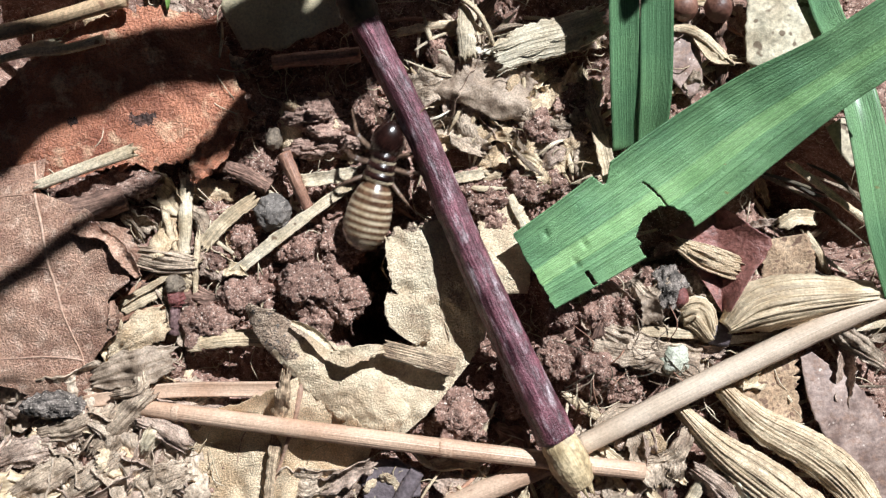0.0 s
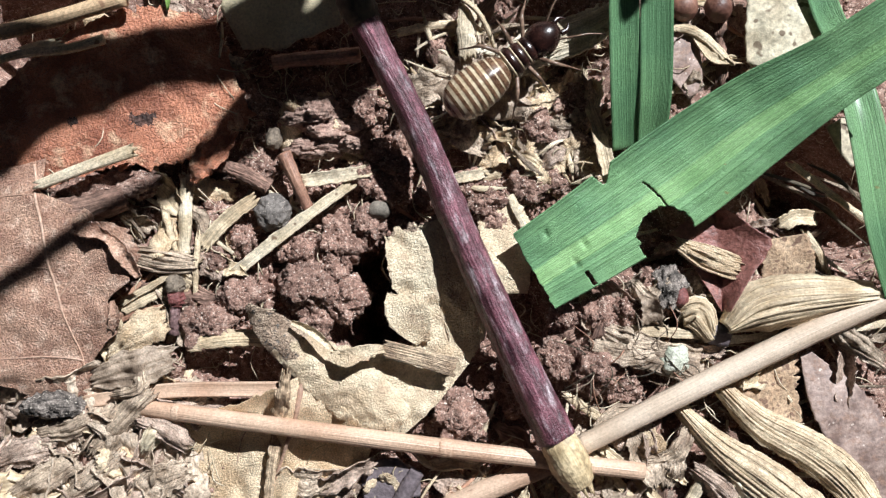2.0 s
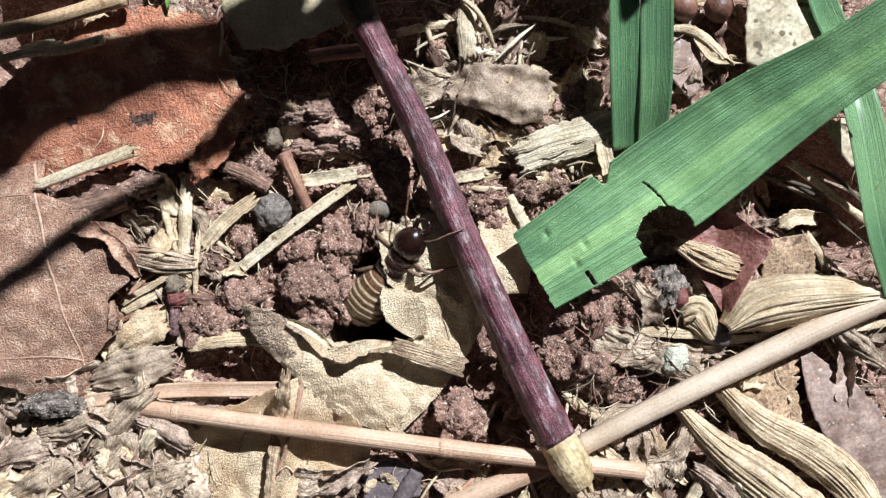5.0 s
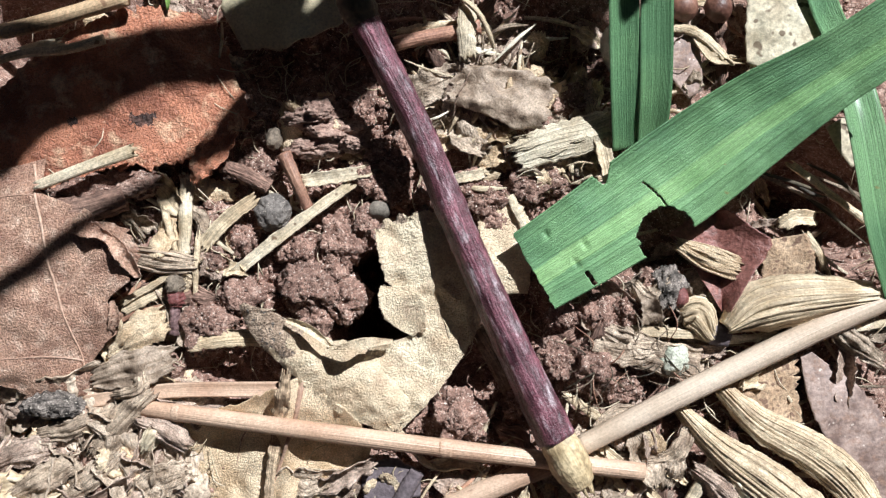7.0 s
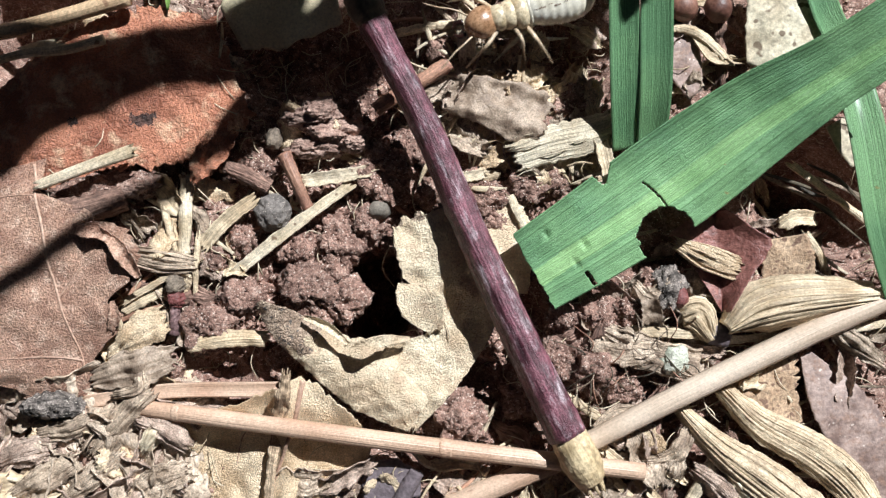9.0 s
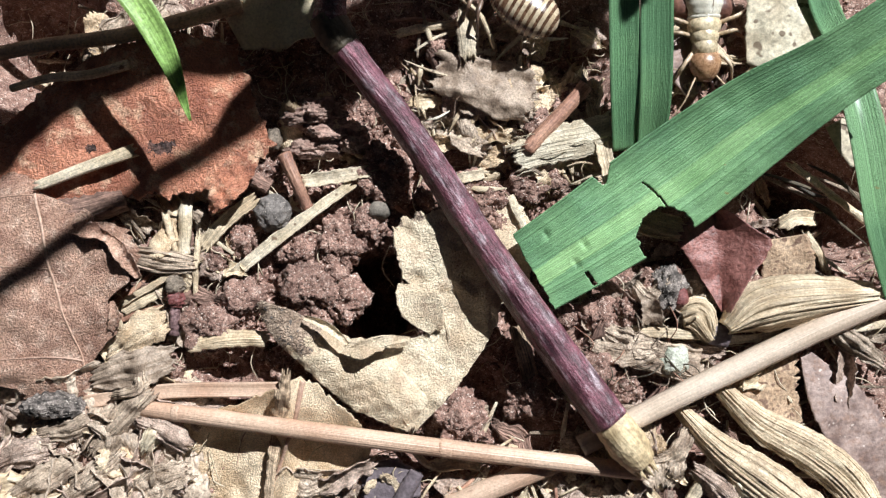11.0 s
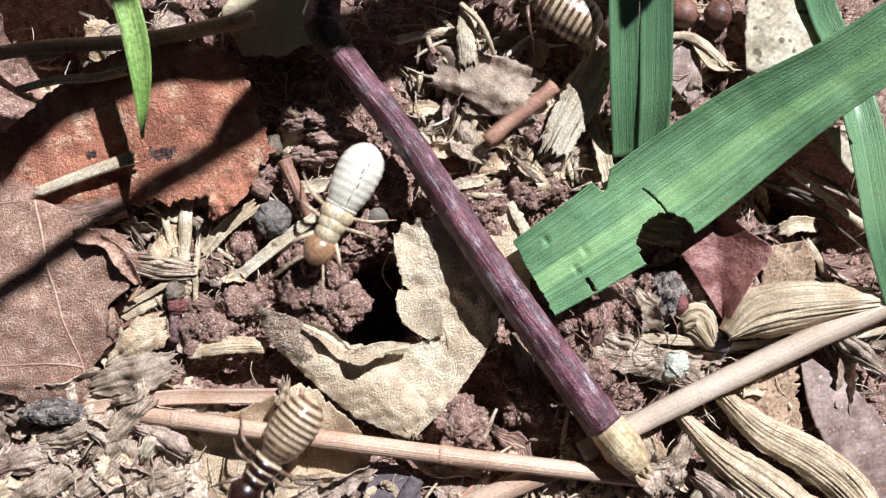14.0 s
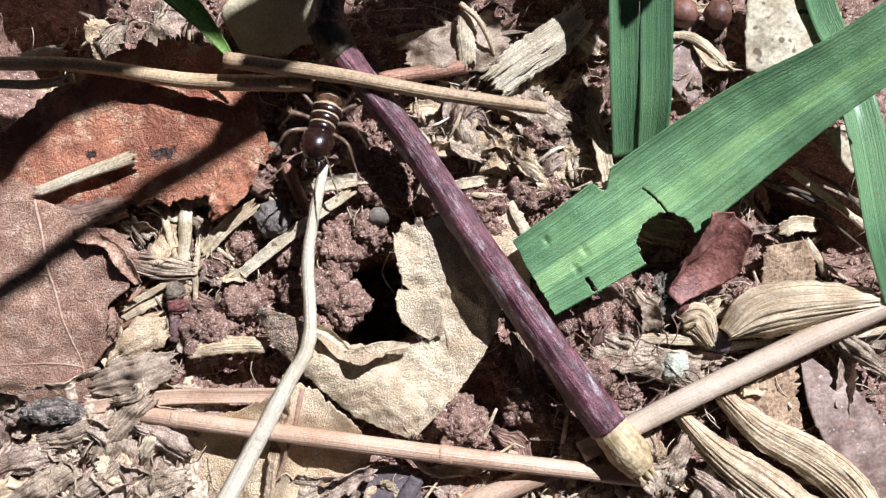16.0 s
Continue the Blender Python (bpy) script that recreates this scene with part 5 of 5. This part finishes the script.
            legs.append((leg, hip * MM, 1 if (i + (s > 0)) % 2 else -1))
    return root, legs


STRIPED = "termite with a dark head and brown banded abdomen"
PALE = "pale termite with a white abdomen and amber head"
forager, forager_legs = termite("termite", STRIPED)
upper_forager, upper_legs = termite("termite", STRIPED)
hauler, hauler_legs = termite("termite", STRIPED)
pale_one, pale_one_legs = termite("pale_termite", PALE, True)
pale_two, pale_two_legs = termite("pale_termite", PALE, True)

# ---- heaps of small dry flakes ----
def flake_meshes():
    made = []
    rng = random.Random(11)
    for k, mat in enumerate((FLAKE, HUSK, FLAKE, FLAKE_PINK, FLAKE, LEAF_BUFF, FLAKE_PINK, BARK)):
        h = rng.uniform(1.0, 2.1)
        w = [rng.uniform(0.2, 0.5), rng.uniform(0.5, 1.1), rng.uniform(0.15, 0.5)]
        v, f, uv, _ = sheet([(-h, rng.uniform(-0.3, 0.3), rng.uniform(0, 0.5)), (0, 0, 0.2), (h, rng.uniform(-0.3, 0.3), rng.uniform(0, 0.6))], w, w[::-1],
                            nu=22, nv=11, thick=0.1, curl=rng.uniform(-0.7, 0.9), wave=0.55, wave_scale=0.9, jag=0.45, fray=0.4, seed=k * 5.1)
        made.append(ob_from("dry_flake", v, f, mat, uvs=uv))
    for k, mat in enumerate((STRAW, HUSK, HUSK_GREY, STRAW_RED)):
        h = rng.uniform(1.5, 2.6)
        v, f, uv = tube([(-h, 0, 0), (0, rng.uniform(-0.3, 0.3), 0.1), (h, 0, 0)], [0.1, 0.16, 0.09], sides=6, nu=12, rough=0.3, flat=0.6)
        made.append(ob_from("dry_fibre", v, f, mat, uvs=uv))
    return made


def scatter(kinds):
    rng = random.Random(23)
    # zone: centre, half size, count, share of flakes
    zones = (((-27.08, -15.15), 7.38, 4.77, 80, 0.9), ((15.88, -5.16), 5.21, 2.6, 34, 0.6), ((5.03, 12.2), 6.94, 5.64, 76, 0.5),
             ((23.7, -8.64), 9.98, 10.42, 60, 0.45), ((30.21, 4.82), 3.91, 5.21, 6, 0.3), ((9.81, -16.45), 9.55, 3.04, 34, 0.5),
             ((-19.7, 0.48), 6.08, 4.77, 30, 0.4), ((19.79, 15.23), 3.04, 3.91, 18, 0.4), ((-25.35, 16.54), 10.42, 2.17, 24, 0.6),
             ((-23.61, -7.77), 3.91, 3.04, 22, 0.8), ((-0.17, -19.05), 11.28, 2.6, 24, 0.5), ((-7.12, 6.99), 5.21, 3.91, 14, 0.4), ((7.86, 9.37), 4.99, 3.04, 32, 0.7))
    spare = list(kinds)
    for c, hw, hh, n, share in zones:
        for _ in range(n):
            x, y = c[0] + rng.uniform(-hw, hw), c[1] + rng.uniform(-hh, hh)
            if math.hypot(x - HOLE[0], y - HOLE[1]) < 3.6:
                continue
            k = rng.randrange(8) if rng.random() < share else 8 + rng.randrange(4)
            m = pose(x * MM, y * MM, (ground_z(x, y) + rng.uniform(0.35, 1.3)) * MM, rng.uniform(-35, 35), rng.uniform(-20, 20), rng.uniform(0, 360))
            if kinds[k] in spare:
                spare.remove(kinds[k])
                ob = kinds[k]
                ob.matrix_basis = m
            else:
                ob = copy_thing(kinds[k], m)
            s = rng.uniform(0.6, 1.5) if n != 80 else rng.uniform(0.9, 2.1)
            ob.scale = (s, s, s)
            tagged(ob, "small curled dry plant flake in the litter" if k < 8 else "thin dry plant fibre in the litter", "leaf litter", "litter")


scatter(flake_meshes())


def fibres():
    """Hair-fine roots and threads lying about."""
    rng = random.Random(31)
    verts, faces = [], []
    for _ in range(720):
        x, y = rng.uniform(-36, 36), rng.uniform(-21, 21)
        a, l, z = rng.uniform(0, 6.28), rng.uniform(0.8, 3.2), ground_z(x, y) + rng.uniform(0.6, 1.6)
        if math.hypot(x - HOLE[0], y - HOLE[1]) < 4:
            continue
        b = rng.uniform(-0.8, 0.8)
        v, f, _ = tube([(x, y, z), (x + math.cos(a) * l * 0.5 - math.sin(a) * b, y + math.sin(a) * l * 0.5 + math.cos(a) * b, z + 0.4), (x + math.cos(a) * l, y + math.sin(a) * l, z - 0.3)],
                       [0.035, 0.045, 0.025], sides=4, nu=7)
        k = len(verts)
        verts += v
        faces += [tuple(i + k for i in q) for q in f]
    tagged(ob_from("plant_fibres", verts, faces, STRAW), "hair-fine dry roots and fibres in the litter", "fibres", kind="stuff")


fibres()


# ---- all movement ----
def shift(thing, rows):
    """Rows: seconds, centre in mm, pitch and heading in degrees."""
    out, last = [], None
    for t, x, y, z, ry, rz in rows:
        while last is not None and rz - last > 180:
            rz -= 360
        while last is not None and rz - last < -180:
            rz += 360
        last = rz
        out.append((t, pose(x * MM, y * MM, z * MM, 0, ry, rz)))
    walk(thing, out)


def stride(legs, spans):
    """Legs swing in turn during the given spans of seconds and rest between them."""
    for leg, hip, sign in legs:
        rows = [(0.0, 0.0)]
        for a, b in spans:
            n = max(2, round((b - a) / 0.1))
            rows += [(a + (b - a) * k / n, sign * 17 * (1 if k % 2 else -1) if 0 < k < n else 0.0) for k in range(n + 1)]
        rows.append((16.0, 0.0))
        seen, clean = set(), []
        for t, a in rows:
            if frame(t) not in seen:
                seen.add(frame(t))
                clean.append((t, Matrix.Translation(hip) @ pose(0, 0, 0, 0, 0, a)))
        walk(leg, clean)


def motions():
    shift(stem, [(0, 1.35, 1.22, 4.55, 3.76, -65.1), (7.0, 1.35, 1.22, 4.55, 3.76, -65.1), (7.4, 1.85, 1.2, 4.55, 3.76, -64.2), (8.7, 1.85, 1.2, 4.55, 3.76, -64.2), (9, 2.0, 1.4, 4.6, 3.76, -64.6), (9.2, 3.3, 2.4, 5.2, 3.76, -64), (10, 3.6, 2.2, 5.6, 3, -60), (11, 2.53, 1.06, 4.4, 2, -54.6), (13.6, 2.53, 1.06, 4.4, 2, -54.6), (14, 2.13, 1.27, 4.4, 2, -54.5), (15, 2.25, 1.17, 4.4, 2, -54.4), (16, 2.4, 1.07, 4.4, 2, -54.4)])
    rl = red_leaf.location / MM
    shift(red_leaf, [(0, *rl, 0, 0), (9.4, *rl, 0, 0), (10.8, rl[0] + 1.7, rl[1] - 2.1, rl[2] + 0.8, 0, -1), (16, rl[0] + 1.7, rl[1] - 2.1, rl[2] + 0.8, 0, -1)])
    ll = lobed_leaf.location / MM
    shift(lobed_leaf, [(0, ll[0] - 1, ll[1] - 0.8, ll[2], 0, -3), (2.8, ll[0] - 1, ll[1] - 0.8, ll[2], 0, -3), (6.3, ll[0] - 1.3, ll[1] - 0.2, ll[2], 0, 0), (7.0, ll[0] - 1.3, ll[1] - 0.2, ll[2], 0, 0), (7.4, *ll, 0, 0), (16, *ll, 0, 0)])
    pc = paper_chip.location / MM
    shift(paper_chip, [(0, *pc, 0, 0), (2.8, *pc, 0, 0), (3.4, pc[0] + 0.4, pc[1], pc[2], 0, 0), (6.3, pc[0] + 0.7, pc[1] + 0.4, pc[2], 0, -4), (6.6, pc[0] + 1.2, pc[1] + 0.6, pc[2], 0, -8), (7.0, pc[0] + 5.5, pc[1] - 0.4, 0.8, 0, -45), (7.4, pc[0] + 8, pc[1] - 0.6, 0.6, 0, -60), (16, pc[0] + 8, pc[1] - 0.6, 0.6, 0, -60)])
    ml = maroon_leaf.location / MM
    shift(maroon_leaf, [(0, *ml, 0, 0), (15.5, *ml, 0, 0), (15.75, ml[0] - 0.4, ml[1] + 0.3, ml[2] + 0.6, 25, -26), (16, ml[0] - 0.8, ml[1] + 0.6, ml[2] + 1.3, 52, -48)])
    ff = frayed_flake.location / MM
    shift(frayed_flake, [(0, *ff, 0, 0), (9.3, *ff, 0, 0), (11, ff[0] - 4.2, ff[1] + 2.6, ff[2] - 0.6, 0, 8), (16, ff[0] - 4.2, ff[1] + 2.6, ff[2] - 0.6, 0, 8)])
    shift(top_straw, [(0, -36.19, 15.52, 2.4, -0.9, 12.97), (9.2, -35.88, 15.61, 2.4, -0.88, 13.02), (11.2, -27.37, 15.38, 2.1, -0.45, 12.11), (14.2, -26.7, 15.67, 2.3, -1.38, 7.49), (15, -23.79, 13.73, 3.8, -4.66, -0.7), (16, -22.3, 13.22, 3.9, -4.85, -4.35)])
    shift(second_straw, [(0, -25.46, 24.22, 3.5, -2.35, -3.73), (13.8, -25.46, 24.52, 3.5, -2.35, -4.7), (14.5, -14.75, 16.33, 5.6, -2.01, 2.54), (14.7, -7.22, 16.63, 6.2, -2.02, 3.12), (15, -7.47, 16.86, 6.2, -2.03, 2.93), (15.1, -7.73, 14.12, 6.2, -2.02, -0.21), (15.2, -6.82, 13.49, 6.2, -2.02, -0.39), (15.3, -5.87, 13.29, 6.2, -2.02, -1.99), (15.4, -5.25, 12.7, 6.2, -2.03, -3.39), (15.5, -5.17, 12.08, 6.2, -2.02, -6.07), (16, -4.09, 12.08, 6.1, -1.46, -8.98)])
    shift(thin_straw, [(0, -29.35, 14.52, 3, -1.35, 11.03), (9.4, -29.35, 14.52, 3, -1.35, 11.03), (11.2, -27.47, 12.69, 2.8, -2.5, 10.57), (14.6, -27.14, 13.09, 2.8, -2.34, 8.9), (15.4, -31.77, 12.56, 2.7, -1.3, 5.21), (16, -31.77, 12.64, 2.7, -1.3, 5.21)])
    shift(sprout, [(0, -20.86, 23.91, 2.6, 4.3, -82), (9.4, -20.86, 23.91, 2.6, 4.3, -82), (11.3, -19.04, 13.5, 10.5, 4.96, -60.26), (13.4, -18.76, 14.32, 10.5, 4.92, -59.43), (14, -20.91, 14.03, 8.5, 5.15, -82.34), (14.2, -18.45, 17.99, 5.5, 5.72, -46.85), (15, -17.75, 17.78, 5.5, 5.8, -44.37), (16, -18.79, 17.83, 5.5, 6.24, -40.65)])
    shift(dragged_straw, [(0, -13.33, -39.01, 1.6, 0, -107.82), (14, -13.33, -38.5, 1.6, 0, -107.82), (14.6, -10.75, -27.78, 3.05, 2.55, -105.22), (14.8, -12.2, -21.51, 3.6, 2.76, -103.72), (15, -12.75, -20.51, 3.7, 3.21, -101.05), (15.2, -12.12, -15.91, 4, 2.77, -101.77), (15.4, -12.13, -13.93, 4.05, 2.56, -102.68), (15.5, -11.31, -11.45, 4.1, 2.32, -104.49), (15.7, -12.02, -8.66, 4.2, 1.89, -103.1), (16, -11.94, -6.48, 4.3, 1.4, -104.52)])
    shift(stick, [(0, -9.5, 14.3, 1.7, -1.79, 5), (4.3, -9.5, 14.3, 1.7, -1.79, 5), (6.2, -0.43, 16.02, 1.7, -1.79, 11.06), (8.6, -0.43, 16.02, 1.7, -1.79, 11.06), (9, -2.29, 12.17, 2, -3.07, 31.85), (9.3, -2.29, 12.49, 2, -3.27, 32.19), (11, 8.48, 9.81, 2, 0, -132.27), (13, 8.48, 10.31, 2, 0, -127.57), (13.9, 7.32, 10.05, 2, 0, -133.67), (14.3, -1.01, 13.84, 2, 0, -171.87), (16, -1.44, 13.66, 2, 0, -171.07)])
    shift(chunk, [(0, 7.96, 15.67, 2.5, -2.1, 18.35), (1.2, 8.06, 15.72, 2.5, -2.13, 17.64), (1.7, 9.34, 15.59, 2.7, -2.36, 9.4), (2, 8.92, 15.57, 2.7, -2.4, 23.75), (2.6, 9.13, 14.88, 2.7, -2.66, 34.96), (2.9, 10.8, 15.82, 2.7, -3.26, 40), (3.3, 11.12, 13, 2.7, -2.37, 59.13), (3.8, 11.46, 11.36, 2.5, -2.85, 55.61), (4.2, 9.71, 8.13, 2.3, -2.31, 22.12), (6.3, 9.48, 8.26, 2.1, -2.19, 18.58), (11.7, 9.48, 8.06, 2.1, -2.23, 15.46), (12, 11.39, 11.56, 2.3, -2.01, 86.09), (12.5, 11.35, 11.82, 2.3, -2.15, 84.91), (13, 10.4, 11.53, 2.3, -1.84, 60.78), (14, 10.17, 11.47, 2.3, -1.74, 62.88), (14.6, 6.64, 14.57, 2.5, -2.79, 30.12), (15.2, 6.93, 15.36, 2.7, -2.47, 26.21), (16, 7.14, 15.25, 2.7, -2.21, 36.63)])
    shift(flake, [(0, 2.79, 12.34, 1.7, -1.64, -14.33), (2.4, 2.79, 12.34, 1.7, -1.64, -14.33), (3.4, 3.62, 12.27, 2.1, -1.5, -6.61), (6.3, 4.25, 11.64, 2.1, -1.38, -14.98), (8.6, 4.25, 11.42, 2.1, -1.56, -13.51), (9.2, 3.83, 10.58, 2.1, -1.51, -19.68), (11.3, 3, 12.63, 2, 0, -16.14), (14, 3, 13.22, 2, 0, -17.53), (15, 1.31, 15.52, 2, 0, 16.39), (16, 0.89, 15.52, 2, 0, 16.39)])
    shift(pale_flake, [(0, -0.6, 12.38, 1.45, -1.25, 21.6), (9, -0.6, 12.38, 1.45, -1.25, 21.6), (11.3, 4.51, 11.13, 1.45, -1.11, -9.64), (14, 4.51, 11.61, 1.45, -1.11, -9.64), (15.2, 7.06, 11.17, 1.45, -1.16, -31.17), (16, 7.06, 11.17, 1.45, -1.16, -31.17)])
    shift(forager, [(0, -4.76, 4.94, 3.6, -16.57, 73.85), (0.2, -2.74, 8.2, 6.3, -1.89, 53.83), (0.4, -1.41, 9.9, 6.5, 9.63, 52.17), (0.6, 4.27, 10.46, 5.5, 10.65, 23.5), (0.8, 6.23, 10.78, 4.3, -1.91, 37.44), (1, 6.2, 12, 4.3, -6.1, 57.1), (1.2, 5.74, 12.43, 4.4, -9.24, 59.98), (1.5, 5.91, 12.47, 4.4, -9.82, 52.93), (1.7, 4.23, 13.27, 4.5, -6.24, 47.42), (2, 4.55, 13.13, 4.6, -4.54, 36.72), (2.3, 4.06, 12.99, 4.7, -2.24, 37.7), (2.5, 3.81, 13.24, 4.7, -2.26, 33.65), (2.65, 5.39, 10.92, 4.6, 0, 38.13), (2.8, 5.62, 10.79, 4.5, -2.4, 38.64), (3, 5.04, 9.52, 4.4, 0, 38.14), (3.2, 5.69, 9.87, 4.4, 0, 42.94), (3.5, 6.48, 9.38, 4.4, 0, 28.54), (3.8, 6.3, 8.07, 4.5, 1.89, 26.51), (4, 3.66, 6.59, 5.7, 8.18, 29.45), (4.2, 2.99, 4.6, 6.5, 8.2, 33.05), (4.5, 0.23, 2.59, 6.75, -4.37, 32.6), (4.9, -3.56, -1.02, 3, -26.68, 47.65), (5.4, -4.84, -3.47, -3, -34.72, 63.19), (6, -5.81, -4.73, -22, 67.19, 62.69), (16, -5.93, -4.17, -24, 66.69, 62.6)])
    stride(forager_legs, [(0, 1.1), (1.5, 1.8), (2.4, 3.0), (3.5, 5.6)])
    shift(pale_one, [(0, -0.17, 32.09, 3, 0, 0), (5.2, -2.66, 27.92, 3, 0, -20.56), (5.8, 0.25, 19.9, 3.4, 0, -29.74), (6.3, 6.83, 13.62, 4, 0, -39.26), (6.5, 8.1, 13.64, 3.9, 1.89, -29.6), (6.7, 10.09, 13.19, 3.2, 5.13, -42.27), (6.9, 14.54, 12.72, 0.7, 6.76, -48.01), (7, 15.24, 11.79, 0.2, 4.33, -65.88), (7.1, 14.7, 11.72, 0.2, 4.04, -79.05), (7.3, 11.45, 12.38, 2.2, 0, -84.38), (7.4, 9.03, 12.39, 3.5, 2.49, -119.24), (7.5, 6.54, 13.27, 4, 0, -163.76), (7.7, 4.21, 13.35, 4.2, 0, -178.35), (7.9, 2.77, 14.82, 4.5, -1.7, 165), (8.1, 1.42, 15.35, 4.7, -5.12, 167.87), (8.3, 1.11, 15.83, 4.7, -5.42, 171.67), (8.6, 1.64, 16.48, 4.4, -3.26, -178.55), (8.9, 4.14, 16.57, 4.2, -3.69, -173.05), (9, 5.37, 17.12, 4.1, -2, -163.73), (9.2, 5.68, 17.99, 4, 0, -149.04), (9.8, 6.08, 23.76, 3, 0, 180), (11, 5.66, 33.75, 3, 0, 172.87), (16, 5.66, 34.23, 3, 0, 172.87)])
    stride(pale_one_legs, [(5.0, 7.0), (7.1, 8.4), (8.6, 11.0)])
    shift(upper_forager, [(0, 16.06, 31.67, 3, 0, 164.05), (9.8, 16.06, 31.67, 3, 0, 164.05), (10.8, 5, 19.26, 3.5, 2.12, 146.95), (11.3, 3.29, 18.68, 3.7, 2.18, 147.63), (11.5, 2.92, 18.22, 3.7, 2.21, 150.84), (11.8, 0.66, 22.01, 3.5, 2.06, 152.85), (12.4, 6.44, 22.25, 3.5, 2.06, 152.77), (12.9, 8.05, 19.01, 3.7, 2.16, 147.42), (13.3, 7.45, 18.91, 3.7, 2.13, 146.93), (13.7, 7.04, 19.11, 3.7, 2.14, 147.3), (14.1, 6.86, 18.95, 3.7, 2.15, 148.66), (14.3, 7.35, 18.02, 3.7, 2.13, 151.47), (14.5, 8.32, 19.14, 3.7, 2.13, 148.49), (14.8, 6.12, 18.14, 3.7, 2.25, 147.65), (15, 7.06, 23.46, 3.5, 2.12, 146.82), (16, 9.97, 30.11, 3.4, 0, 147.53)])
    stride(upper_legs, [(9.8, 13.0), (14.0, 16.0)])
    shift(hauler, [(0, -10.65, -38.52, 2.5, 0, -116.57), (12.8, -10.65, -33.85, 2.5, 0, -116.57), (13.4, -13.28, -23.56, 3, 0, -120.26), (13.6, -13.2, -20.13, 3.4, 0, -120.26), (13.8, -14.77, -18.02, 3.6, 0, -123.21), (14, -12.47, -14.65, 4, 0, -126.03), (14.2, -10.69, -12.56, 4.4, 0, -101.15), (14.4, -3.52, -13.16, 4.6, 0, -117.85), (14.5, -3.17, -11.09, 4.7, -1.96, -118.05), (14.6, -4.84, -10.21, 4.6, 0, -122.95), (14.8, -7.29, -4.27, 4.5, 1.84, -117.52), (15, -9.79, -2.92, 4.4, 0, -106.14), (15.1, -8.73, -1.49, 4.4, 0, -104.23), (15.2, -8.67, 0.72, 4.2, 0, -104.93), (15.3, -9.3, 2.5, 4.5, -12, -97), (15.4, -8.6, 4.5, 4.8, -24, -101), (15.5, -7.45, 6.3, 5, -35, -107), (15.7, -9.0, 7.6, 5, -35, -104), (15.85, -8.6, 9.4, 4.8, -30, -103.4), (16, -8.3, 10.6, 4.5, -26, -102)])
    stride(hauler_legs, [(12.8, 16.0)])
    shift(pale_two, [(0, 27.69, 27.06, 2, 0, 146.31), (9.6, 27.69, 27.06, 2, 0, 146.31), (10.6, 19.46, 17.98, 2, 0, -101.31), (11.3, 19.99, 12.69, 1, 3.8, -79.92), (11.45, 22.31, 7.18, 0.7, 2.16, -75.27), (11.6, 21.8, 5.14, 0.55, -0.99, -103.27), (11.7, 18.9, 4.53, 0.5, -1.88, -117.86), (11.9, 14.49, 5.09, 0.5, -1.88, 176.07), (12.1, 12.23, 6.38, 1.2, -6.54, 177.06), (12.3, 9.01, 7.52, 2.3, -11.46, 165.7), (12.5, 4.84, 9.67, 3.4, 0, 167.76), (12.7, 0.93, 11.02, 3.2, 3.84, 174.62), (12.9, -1.5, 13.19, 2.7, 5.27, 170.16), (13, -2.21, 13.13, 2.5, 5.35, 172.27), (13.1, -2.32, 13.34, 2.5, 5.26, 173.14), (13.3, -2.03, 12.69, 2.5, 5.34, -174.18), (13.5, -3.75, 11.43, 2.4, 3.09, -165.05), (13.7, -5.57, 8.28, 2.5, -1.53, -142.54), (13.9, -7.83, 4.24, 2.9, -1.88, -135.06), (14.1, -7.61, 1.84, 3.8, 3.85, -95.98), (14.3, -6.24, -0.75, 2.45, 18.86, -80.46), (14.4, -5.35, -2.61, 0.9, 41.72, -83.41), (14.5, -5.03, -3.73, -2.5, 66.49, -98.8), (14.7, -5.19, -4.59, -8, 75.21, -90), (15.1, -5.58, -5.22, -19, 73.71, -94.75), (15.5, -5.94, -5.56, -25, 72.94, -94.07), (16, -5.94, -5.56, -25, 72.94, -94.07)])
    stride(pale_two_legs, [(9.6, 14.8)])


motions()
